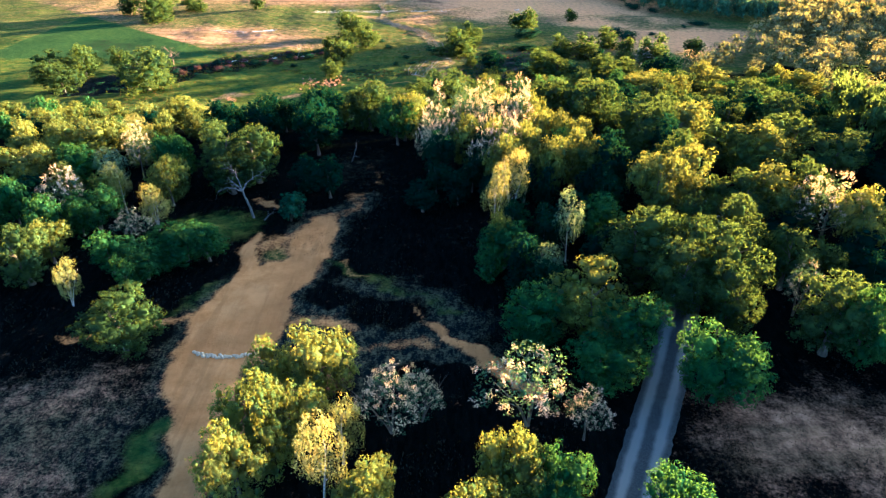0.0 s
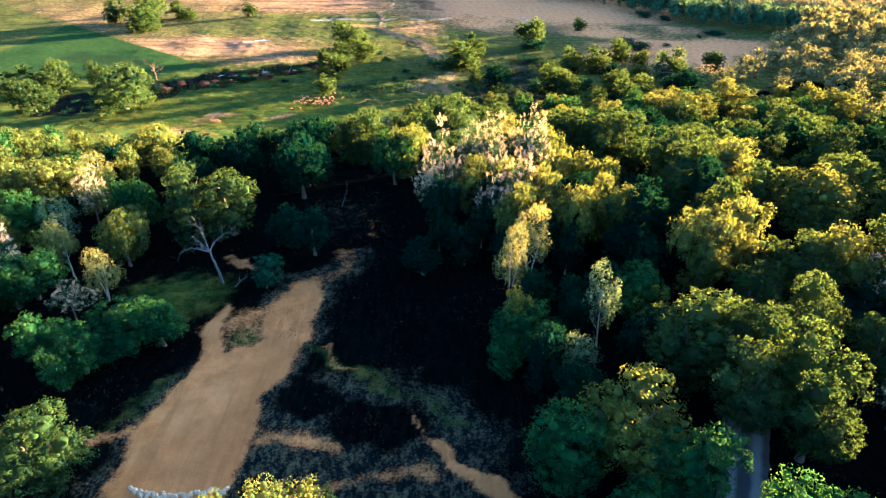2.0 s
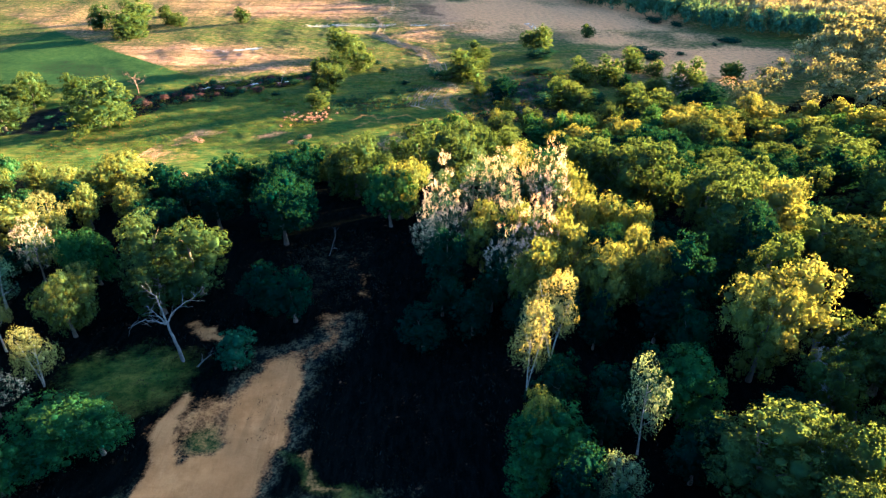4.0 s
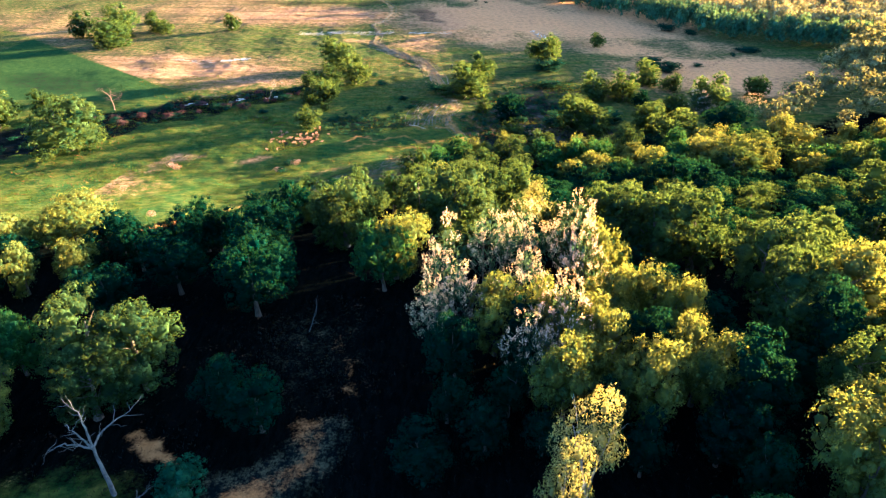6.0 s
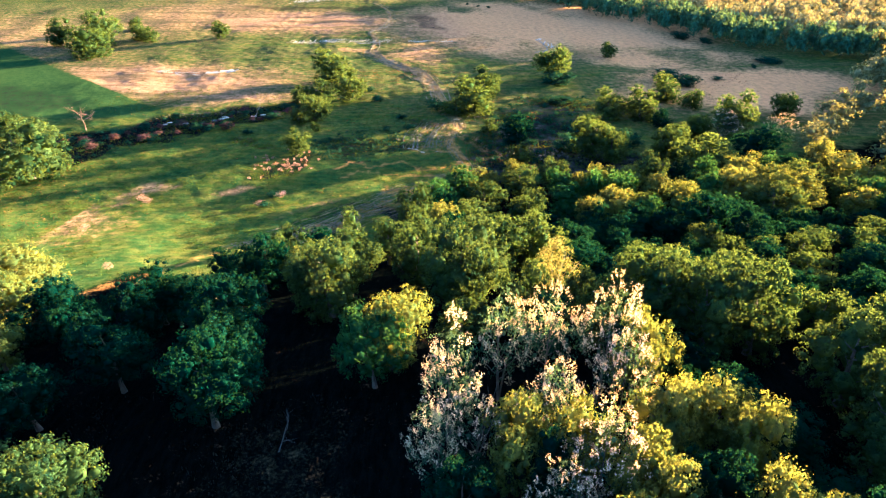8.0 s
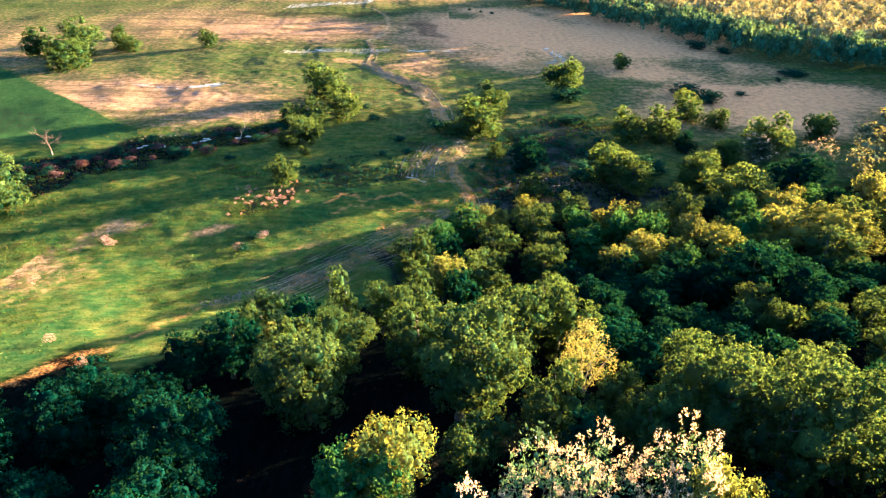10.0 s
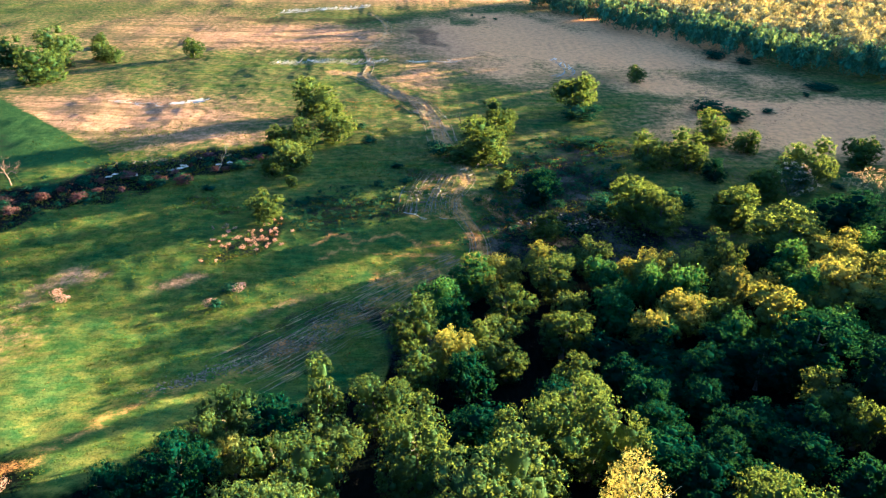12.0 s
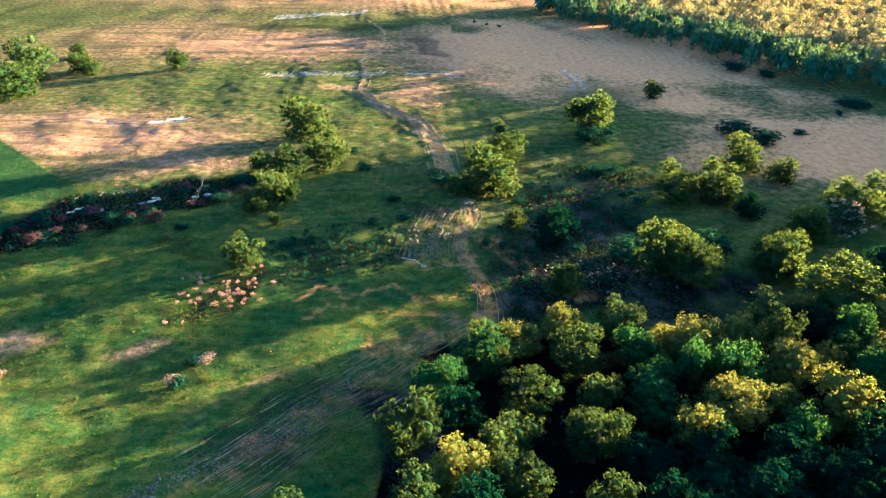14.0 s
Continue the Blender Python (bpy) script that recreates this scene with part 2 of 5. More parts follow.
PALE_STONE = plain_material("pale_stone", (0.46, 0.34, 0.22), (0.70, 0.55, 0.38), 5.0)


# ---- the lie of the land ----
def smooth(a, b, x):
    u = np.clip((x - a) / (b - a), 0, 1)
    return u * u * (3 - 2 * u)


def swell(x, y, size, seed):
    """Uneven rise and fall without a repeat, of about 1 in height; size: waves to the metre."""
    rng = np.random.default_rng(seed)
    out = 0.0
    for k in range(9):
        a, w = rng.random() * 6.283, size * rng.uniform(0.5, 1.8)
        out = out + np.sin(w * (x * math.cos(a) + y * math.sin(a)) + rng.random() * 6.283 + 0.8 * np.sin(0.6 * w * (y * math.cos(a) - x * math.sin(a)))) / 3.0
    return out


def land(x, y):
    """Height of the ground: a wooded shoulder that drops to a wide meadow."""
    x, y = np.asarray(x, float), np.asarray(y, float)
    h = 9.3 * (1 - smooth(86, 144, y))
    h = h + 0.16 * swell(x, y, 0.25, 1) + 0.05 * swell(x, y, 1.1, 2)
    return h


def z_at(x, y):
    return float(land(x, y))


def along(x, y, line):
    """Distance from each place to a bent line, and how far along it that is (0 to 1)."""
    best, where = np.full(x.shape, 1e9), np.zeros(x.shape)
    p = np.array(line, float)
    cum = np.concatenate([[0], np.cumsum(np.hypot(*np.diff(p, axis=0).T))])
    for i in range(len(p) - 1):
        d = p[i + 1] - p[i]
        u = np.clip(((x - p[i, 0]) * d[0] + (y - p[i, 1]) * d[1]) / (d @ d), 0, 1)
        r = np.hypot(x - p[i, 0] - u * d[0], y - p[i, 1] - u * d[1])
        near = r < best
        best = np.where(near, r, best)
        where = np.where(near, (cum[i] + u * (cum[i + 1] - cum[i])) / cum[-1], where)
    return best, where


def band(x, y, line, half, soft):
    """1 along a bent line, fading out over soft metres past its half width (one number, or one at each bend)."""
    d, u = along(x, y, line)
    if not isinstance(half, (int, float)):
        p = np.array(line, float)
        cum = np.concatenate([[0], np.cumsum(np.hypot(*np.diff(p, axis=0).T))])
        half = np.interp(u, cum / cum[-1], half)
    return 1 - smooth(-soft, soft, d - half)


def patch(x, y, cx, cy, rx, ry, turn=0.0, soft=0.35):
    """1 inside an oval of ground, fading out round its rim."""
    c, s = math.cos(radians(turn)), math.sin(radians(turn))
    u, v = (x - cx) * c + (y - cy) * s, -(x - cx) * s + (y - cy) * c
    return 1 - smooth(1 - soft, 1 + soft, np.hypot(u / rx, v / ry))


SAND_TRACK = [(-12.0, -36.0), (-14.5, 0.0), (-16.0, 22.0), (-16.2, 28.2), (-17.1, 34.0), (-18.0, 37.2), (-18.7, 41.0), (-17.6, 44.6), (-17.9, 48.2), (-17.4, 51.6), (-16.2, 54.6)]
SAND_HALF = [1.4, 1.4, 1.4, 1.4, 1.9, 2.8, 3.4, 4.2, 4.3, 3.5, 2.8]
SAND_BRANCH = [(-16.0, 53.0), (-14.2, 56.2), (-13.9, 61.7), (-13.5, 66.8), (-11.2, 69.0), (-9.2, 72.4)]
SAND_ARM = [(-18.6, 52.5), (-19.5, 56.8), (-20.2, 60.4), (-20.3, 62.8)]
ROAD = [(-14.0, -36.0), (-4.0, -10.0), (3.7, 10.0), (8.7, 21.0), (11.9, 28.2), (14.7, 34.1), (17.9, 40.8), (22.4, 51.0), (25.5, 57.0), (33.0, 72.0)]
MAIN_TRACK = [(2.4, 150.0), (2.5, 158.2), (0.7, 164.7), (-0.8, 169.9), (2.0, 179.3), (-0.3, 187.2), (-2.0, 196.4), (-4.1, 210.1), (-7.7, 221.6), (-15.3, 230.9), (-21.5, 243.8)]
UPPER_TRACK = [(-21.5, 243.8), (-21.7, 259.0), (-24.4, 270.6), (-21.5, 280.4), (-19.9, 295.0), (-22.8, 316.2), (-28.9, 330.9)]
LOWER_FAN = [(1.0, 152.0), (-6.0, 146.5), (-10.4, 141.3), (-15.1, 137.2), (-22.4, 127.8)]
CROSS_A = [(-20.2, 156.5), (-17.5, 159.6), (-14.6, 157.8), (-12.0, 158.4), (-9.0, 159.3), (-5.2, 157.1), (-1.3, 157.7)]
CROSS_B = [(-18.1, 153.1), (-15.6, 155.7), (-12.5, 155.2), (-9.4, 154.8), (-5.5, 154.3), (-1.3, 153.2)]
CROSS_C = [(-7.8, 167.3), (-4.1, 166.1), (-0.0, 164.4)]
RUT_PATCH = [(-4.5, 166.0), (-4.0, 173.0), (-2.0, 181.0)]
WOOD_EDGE = [(-70.0, 118.0), (-50.8, 112.0), (-29.2, 111.0), (-20.0, 121.0), (-8.0, 126.0), (-6.6, 140.0), (-2.9, 148.4), (10.8, 151.5), (30.3, 153.7), (50.2, 158.4), (90.0, 175.0)]


def build_ground():
    xs = np.concatenate([[-3000, -1500, -700, -380], np.arange(-260, -90, 2.5), np.arange(-90, -60, 1.0), np.arange(-60, -36, 0.6), np.arange(-36, 10, 0.36), np.arange(10, 50, 0.6), np.arange(50, 90, 1.0), np.arange(90, 261, 2.5), [380, 700, 1500, 3000]])
    ys = np.concatenate([[-3000, -1200, -400, -120, -40, 0, 10], np.arange(16, 27, 0.6), np.arange(27, 76, 0.36), np.arange(76, 108, 0.9), np.arange(108, 175, 0.6), np.arange(175, 300, 1.0), np.arange(300, 421, 2.0), [500, 700, 1200, 3000]])
    x, y = np.meshgrid(xs, ys)
    nx, ny = len(xs), len(ys)
    z = land(x, y)
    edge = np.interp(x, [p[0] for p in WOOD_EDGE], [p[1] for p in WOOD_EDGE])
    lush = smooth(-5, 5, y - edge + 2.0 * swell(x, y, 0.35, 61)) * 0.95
    wx, wy = x + 2.2 * swell(x, y, 0.22, 5) + 0.8 * swell(x, y, 0.8, 6), y + 2.2 * swell(x, y, 0.22, 7) + 0.8 * swell(x, y, 0.8, 8)
    sx, sy = x + 0.5 * swell(x, y, 0.9, 11) + 0.25 * swell(x, y, 2.4, 12), y + 0.5 * swell(x, y, 0.9, 13) + 0.25 * swell(x, y, 2.4, 14)
    for a in (patch(sx, sy, -20.3, 31.5, 1.2, 5.5, -6, 0.6), patch(sx, sy, -25.2, 65.4, 5.4, 4.2, 0, 0.7), patch(sx, sy, -22.6, 51.0, 0.9, 4.0, -30, 0.7) * 0.7,
              0.75 * band(sx, sy, [(-11.2, 57.0), (-6.7, 53.4), (-3.1, 51.4), (1.0, 48.6)], 0.8, 0.9), patch(sx, sy, -17.4, 58.6, 1.5, 1.5, 0, 0.8) * 0.9):
        lush = np.maximum(lush, a * 0.66)
    nx_, ny_ = 0.45 * x + 0.55 * sx, 0.45 * y + 0.55 * sy
    sand = np.maximum.reduce([band(nx_, ny_, SAND_TRACK, SAND_HALF, 0.8), band(nx_, ny_, SAND_BRANCH, [2.6, 2.1, 2.1, 1.5, 0.5, 0.2], 0.8), band(nx_, ny_, SAND_ARM, [1.6, 0.9, 0.55, 0.3], 0.5)])
    sand = np.maximum(sand, 0.6 * patch(sx, sy, -17.0, 59.6, 3.4, 3.6, 0, 0.5))
    sand = sand * (1 - 0.5 * patch(nx_, ny_, -17.3, 58.4, 1.6, 1.3, 0, 0.7)) * (1 - 0.5 * smooth(64.5, 68.0, y))
    # thinner sand and pale litter between dark hollows
    for line, half, soft, amount in (
        ([(-10.1, 57.0), (-8.8, 55.4), (-7.3, 53.8)], 0.22, 0.4, 0.62), ([(-3.2, 50.0), (-1.7, 47.6), (-0.2, 45.8), (1.7, 43.3), (3.9, 41.2), (6.8, 38.0)], [0.10, 0.22, 0.5, 0.85, 0.95, 0.7], 0.35, 0.85),
        ([(-13.0, 46.6), (-10.4, 47.2), (-8.4, 46.6)], 0.9, 1.0, 0.62), ([(-9.0, 43.2), (-5.6, 43.4), (-1.8, 44.0)], 0.7, 1.0, 0.52), ([(-23.0, 72.5), (-21.8, 71.8), (-19.0, 69.6)], 0.45, 0.5, 0.85),
        ([(-14.0, 34.0), (-9.0, 40.5)], 2.2, 1.8, 0.45), ([(-21.7, 47.8), (-25.2, 46.8), (-32.0, 44.6)], [0.9, 0.7, 0.4], 0.8, 0.58), ([(-10.3, 73.4), (-10.6, 68.6)], 0.9, 1.0, 0.5), ([(-9.4, 84.0), (-8.0, 76.0)], 0.3, 0.6, 0.42)):
        sand = np.maximum(sand, amount * band(sx, sy, line, half, soft))
    hollow = np.maximum.reduce([patch(sx, sy, -10.6, 50.7, 3.3, 1.6, -8, 0.3), patch(sx, sy, -4.6, 48.3, 4.0, 2.3, -12, 0.35), patch(sx, sy, -0.9, 40.0, 3.2, 1.6, -8, 0.3)])
    sand = np.where(y < 56, sand * (1 - hollow * (band(x, y, [(-3.2, 50.0), (1.7, 43.3)], 0.3, 0.5) < 0.5)), sand)
    scrub = np.maximum.reduce([patch(sx, sy, -5.5, 45.8, 10.0, 7.2, -10, 0.5) * (1 - hollow), band(sx, sy, SAND_TRACK[3:], [h + 1.3 for h in SAND_HALF[3:]], 1.6) * 0.8, band(sx, sy, SAND_BRANCH, [3.4, 3.2, 3.2, 3.0, 2.4, 1.6], 1.5) * 0.8, patch(sx, sy, -28, 33, 8, 8, 0, 0.6) * 0.7, patch(sx, sy, -12, 82, 5, 7, 0, 0.6) * 0.35])
    for line, half, amount in ((MAIN_TRACK, 1.2, 0.52), (UPPER_TRACK, 0.9, 0.62), ([(-2.0, 196.0), (-4.1, 210.1), (-7.7, 221.6), (-15.3, 230.9), (-21.5, 243.8), (-30.0, 247.0)], 2.0, 0.58), (LOWER_FAN, 2.0, 0.30), (CROSS_A, 0.5, 0.62), (CROSS_B, 0.45, 0.62), (CROSS_C, 0.35, 0.62), ([(-9.5, 147.5), (-4.0, 149.5), (1.0, 149.5)], 2.2, 0.38), (RUT_PATCH, 3.2, 0.30), ([(-10.2, 196.0), (-18.0, 203.0), (-8.0, 214.0)], 0.4, 0.5), ([(-37.5, 108.0), (-34.6, 113.5), (-31.6, 118.5), (-28.5, 123.0), (-24.5, 127.5)], [1.4, 1.3, 1.2, 1.0, 0.7], 0.33), ([(3, 172), (9, 164), (14, 158)], 2.0, 0.4)):
        sand = np.maximum(sand, amount * band(sx, sy, line, half, 0.9))
    dry = np.zeros_like(x)
    for a in ((25, 32, 7.5, 6.5, 10, 0.62), (-27, 34, 7, 8, 0, 0.36), (-70, 212, 34, 17, -12, 0.85), (-46, 197, 12, 5, 10, 0.7), (-52, 292, 40, 22, -6, 0.8), (-90, 300, 40, 40, 0, 0.55), (34, 285, 46, 40, -20, 1.3), (72, 207, 28, 17, 10, 1.2),
              (-8, 243, 8, 17, 10, 0.62), (-60, 137, 13, 9, -20, 0.75), (-33.5, 148.5, 3, 1.6, 20, 0.6), (-46, 147, 4, 3, 0, 0.7), (-19, 141, 9, 1.5, 45, 0.45), (62, 236, 26, 12, 0, 0.7), (-150, 250, 60, 60, 0, 0.5), (120, 330, 90, 60, 0, 0.6), (-10, 380, 150, 40, 0, 0.6)):
        dry = np.maximum(dry, a[5] * patch(wx, wy, *a[:5], 0.85))
    dry = dry * (1 + 0.22 * np.where((x > 0) & (y > 180), swell(x, y, 0.16, 23) + 0.5 * swell(x, y, 0.45, 24) - 0.2, 0))
    # a greener plot with a straight edge beyond the ditch
    plot = smooth(-1.0, 1.0, -(x + 64.5) * 0.664 - (y - 191.3) * 0.748)
    dry = dry * (1 - plot * (x < -55))
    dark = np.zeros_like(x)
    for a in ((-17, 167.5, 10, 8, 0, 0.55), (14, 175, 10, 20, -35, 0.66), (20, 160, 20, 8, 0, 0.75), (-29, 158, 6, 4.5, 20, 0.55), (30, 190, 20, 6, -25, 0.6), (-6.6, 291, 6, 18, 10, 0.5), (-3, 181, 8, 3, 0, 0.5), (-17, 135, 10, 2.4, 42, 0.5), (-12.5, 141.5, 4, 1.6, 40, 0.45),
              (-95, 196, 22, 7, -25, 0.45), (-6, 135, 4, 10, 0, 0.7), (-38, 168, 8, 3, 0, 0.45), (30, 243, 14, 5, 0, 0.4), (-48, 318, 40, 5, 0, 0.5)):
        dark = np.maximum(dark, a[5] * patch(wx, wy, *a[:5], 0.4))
    # wide ditch, with the shade along it darkened in too
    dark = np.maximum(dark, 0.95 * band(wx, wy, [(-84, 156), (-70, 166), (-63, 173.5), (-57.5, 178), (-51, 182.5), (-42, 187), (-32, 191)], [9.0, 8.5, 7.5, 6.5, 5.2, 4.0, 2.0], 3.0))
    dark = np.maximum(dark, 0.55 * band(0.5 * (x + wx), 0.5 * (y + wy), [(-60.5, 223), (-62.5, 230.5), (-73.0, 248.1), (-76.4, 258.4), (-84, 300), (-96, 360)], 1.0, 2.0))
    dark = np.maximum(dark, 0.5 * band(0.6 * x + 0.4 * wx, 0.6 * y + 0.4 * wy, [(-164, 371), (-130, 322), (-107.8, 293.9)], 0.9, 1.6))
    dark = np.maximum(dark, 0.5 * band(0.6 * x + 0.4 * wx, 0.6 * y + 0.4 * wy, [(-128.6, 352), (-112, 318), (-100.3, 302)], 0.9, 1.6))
    wet = np.zeros_like(x)
    for line, half in (([(-60.6, 220.8), (-55.4, 222.2)], 0.5), ([(-50.5, 183.6), (-48.5, 184.2)], 0.4), ([(-41, 185.2), (-39, 186)], 0.4)):
        wet = np.maximum(wet, 1.0 * band(sx, sy, line, half, 0.6))
    z = z - 0.5 * smooth(0.3, 0.9, dark) * (y > 150) - 0.06 * wet + 0.05 * (sand > 0.5) * (y < 100)
    verts = np.stack([x, y, z], -1).reshape(-1, 3)
    i = np.arange(nx * ny).reshape(ny, nx)
    faces = np.stack([i[:-1, :-1], i[:-1, 1:], i[1:, 1:], i[1:, :-1]], -1).reshape(-1, 4)
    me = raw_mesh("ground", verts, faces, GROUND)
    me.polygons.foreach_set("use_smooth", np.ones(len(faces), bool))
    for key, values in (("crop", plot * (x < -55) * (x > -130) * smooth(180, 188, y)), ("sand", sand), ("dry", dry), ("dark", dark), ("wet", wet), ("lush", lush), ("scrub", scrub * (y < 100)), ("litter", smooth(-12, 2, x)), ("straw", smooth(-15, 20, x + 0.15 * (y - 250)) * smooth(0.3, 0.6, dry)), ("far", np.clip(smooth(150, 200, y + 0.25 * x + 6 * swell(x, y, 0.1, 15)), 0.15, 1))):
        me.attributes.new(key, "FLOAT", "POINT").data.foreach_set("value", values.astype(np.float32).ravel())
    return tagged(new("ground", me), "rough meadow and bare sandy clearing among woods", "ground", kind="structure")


def raw_mesh(name, verts, faces, material):
    """A mesh out of arrays of corners and of faces of one size."""
    verts, faces = np.asarray(verts, np.float32), np.asarray(faces, np.int32)
    me = bpy.data.meshes.new(name)
    me.vertices.add(len(verts))
    me.vertices.foreach_set("co", verts.ravel())
    k = faces.shape[1]
    me.loops.add(faces.size)
    me.loops.foreach_set("vertex_index", faces.ravel())
    me.polygons.add(len(faces))
    me.polygons.foreach_set("loop_start", np.arange(0, faces.size, k, dtype=np.int32))
    me.update(calc_edges=True)
    me.validate()
    if material:
        me.materials.append(material)
    return me


def curve_points(line, step):
    """A bent line made round, with a point about every step metres."""
    p = np.array(line, float)
    p = np.concatenate([[2 * p[0] - p[1]], p, [2 * p[-1] - p[-2]]])
    out = []
    for i in range(1, len(p) - 2):
        k = max(2, int(np.hypot(*(p[i + 1] - p[i])) / step))
        for u in np.arange(k) / k:
            out.append(0.5 * (2 * p[i] + (p[i + 1] - p[i - 1]) * u + (2 * p[i - 1] - 5 * p[i] + 4 * p[i + 1] - p[i + 2]) * u ** 2 + (3 * p[i] - p[i - 1] - 3 * p[i + 1] + p[i + 2]) * u ** 3))
    out.append(p[-2])
    return np.array(out)


def ribbon(line, half, lift, step=0.5, across=2, ragged=0.0, seed=0, taper=False):
    """Corners and faces of a strip that lies on the land, crowned by lift."""
    rng = np.random.default_rng(seed)
    c = curve_points(line, step)
    d = np.gradient(c, axis=0)
    d /= np.linalg.norm(d, axis=1)[:, None]
    side = np.stack([d[:, 1], -d[:, 0]], 1)
    u = np.linspace(-1, 1, across + 1)
    ends = np.clip(np.minimum(np.arange(len(c)), np.arange(len(c))[::-1]) / 3.0, 0.15, 1)[:, None] if taper else 1.0
    w = half * ends * (1 + ragged * (rng.random((len(c), 1)) - 0.5) * np.abs(u)[None, :])
    pts = c[:, None, :] + side[:, None, :] * (u[None, :] * w)[:, :, None]
    z = land(pts[..., 0], pts[..., 1]) + lift * (1 - u[None, :] ** 4) + 0.012 - 0.03 * (np.abs(u) > 0.99)[None, :]
    v = np.concatenate([pts, z[..., None]], -1).reshape(-1, 3)
    i = np.arange(len(c) * (across + 1)).reshape(len(c), across + 1)
    f = np.stack([i[:-1, :-1], i[:-1, 1:], i[1:, 1:], i[1:, :-1]], -1).reshape(-1, 4)
    return v, f


def join(pieces):
    vs, fs, k = [], [], 0
    for v, f in pieces:
        vs.append(v)
        fs.append(np.asarray(f) + k)
        k += len(v)
    return np.concatenate(vs), np.concatenate(fs)


build_ground()

v, f = ribbon(ROAD, 1.6, 0.10, 0.4, 12, 0.10, 3)
road_mesh = raw_mesh("road", v, f, ASPHALT)
lane = np.tile(np.exp(-((np.abs(np.linspace(-1, 1, 13)) - 0.48) / 0.2) ** 2), len(v) // 13)
road_mesh.attributes.new("lane", "FLOAT", "POINT").data.foreach_set("value", lane.astype(np.float32))
tagged(new("road", road_mesh), "narrow grey worn asphalt lane between dark trees", "road", kind="structure")


# ---- trees ----
def tube(points, radii, sides=6):
    """A tapering round limb along a bent line."""
    p = np.array(points, float)
    d = np.gradient(p, axis=0)
    d /= np.linalg.norm(d, axis=1)[:, None] + 1e-9
    a = np.cross(d, np.where(np.abs(d[:, 2:3]) > 0.9, [1.0, 0, 0], [0, 0, 1.0]))
    a /= np.linalg.norm(a, axis=1)[:, None] + 1e-9
    b = np.cross(d, a)
    t = np.linspace(0, 2 * math.pi, sides, endpoint=False)
    r = np.array(radii, float)[:, None, None]
    v = (p[:, None] + r * (a[:, None] * np.cos(t)[None, :, None] + b[:, None] * np.sin(t)[None, :, None])).reshape(-1, 3)
    i = np.arange(len(p) * sides).reshape(len(p), sides)
    j = np.roll(i, -1, 1)
    return v, np.stack([i[:-1], j[:-1], j[1:], i[1:]], -1).reshape(-1, 4)


def limbs(rng, height, crown_base, spread, girth, count, stems=1):
    """Trunk and main limbs, from the ground into the crown."""
    out = []
    for s in range(stems):
        lean = rng.normal(0, 0.06 if stems == 1 else 0.2, 2) * height
        u = np.linspace(0, 1, 7)
        axis = np.stack([lean[0] * u ** 1.3 + 0.05 * np.sin(u * 7 + s), lean[1] * u ** 1.3 + 0.05 * np.cos(u * 6 + s), height * 0.86 * u - 0.25], 1)
        g = girth / math.sqrt(stems)
        out.append(tube(axis, g * (1.25 - 1.12 * u) * np.where(u < 0.05, 1.35, 1), 7))
        for k in range(count):
            h = crown_base * 0.8 + (0.8 * height - crown_base * 0.8) * (k + rng.random()) / count
            q = h / (height * 0.86)
            start = np.array([np.interp(q, u, axis[:, c]) for c in range(3)])
            way, reach = rng.random() * 6.283, spread * (0.85 - 0.45 * q) * rng.uniform(0.7, 1.1)
            w = np.linspace(0, 1, 5)
            line = start + np.stack([np.cos(way) * reach * w, np.sin(way) * reach * w, reach * (0.55 * w + 0.35 * w ** 2)], 1) + rng.normal(0, 0.04, (5, 3)) * w[:, None]
            out.append(tube(line, g * (0.42 - 0.2 * q) * (1.05 - 0.95 * w), 5))
    return join(out)


def leaves(rng, centres, normals, size, flat=0.55, narrow=0.62):
    """One pointed leaf spray of three corners at each place, turned roughly along its normal."""
    m = len(centres)
    n = normals + rng.normal(0, flat, (m, 3))
    n /= np.linalg.norm(n, axis=1)[:, None]
    a = np.cross(n, rng.normal(0, 1, (m, 3)))
    a /= np.linalg.norm(a, axis=1)[:, None]
    b = np.cross(n, a)
    s = (size * rng.uniform(0.6, 1.4, m))[:, None]
    v = np.stack([centres - a * s * 0.8 + b * s * narrow, centres - a * s * 0.8 - b * s * narrow, centres + a * s * 1.2 + n * s * 0.3], 1)
    return v.reshape(-1, 3), np.arange(3 * m).reshape(m, 3)


def ico(sub):
    bm = bmesh.new()
    bmesh.ops.create_icosphere(bm, subdivisions=sub, radius=1.0)
    v, f = np.array([p.co for p in bm.verts]), np.array([[q.index for q in t.verts] for t in bm.faces])
    bm.free()
    return v, f


ICO1 = ico(1)


def unit(d):
    return d / (np.linalg.norm(d, axis=1)[:, None] + 1e-9)


def lobes(rng, count, mid, radii, low, size):
    """The few large rounded masses of a crown: their middles, sizes and ways out from the stem."""
    g = np.arange(count) + 0.5
    zz = 1 - (1 - low) * g / count
    ang = g * 2.39996 + rng.random() * 6
    ring = np.sqrt(np.clip(1 - zz ** 2, 0, 1))
    d = unit(np.stack([ring * np.cos(ang), ring * np.sin(ang), zz], 1) + rng.normal(0, 0.2, (count, 3)))
    c = np.array([0, 0, mid]) + d * np.array(radii) * 0.66 * rng.uniform(0.5, 1.32, (count, 1)) * np.array([rng.uniform(0.82, 1.2), rng.uniform(0.82, 1.2), 1.0])
    c[:, 2] += rng.normal(0, 0.35, count)
    return c, size * rng.uniform(0.55, 1.25, count), d


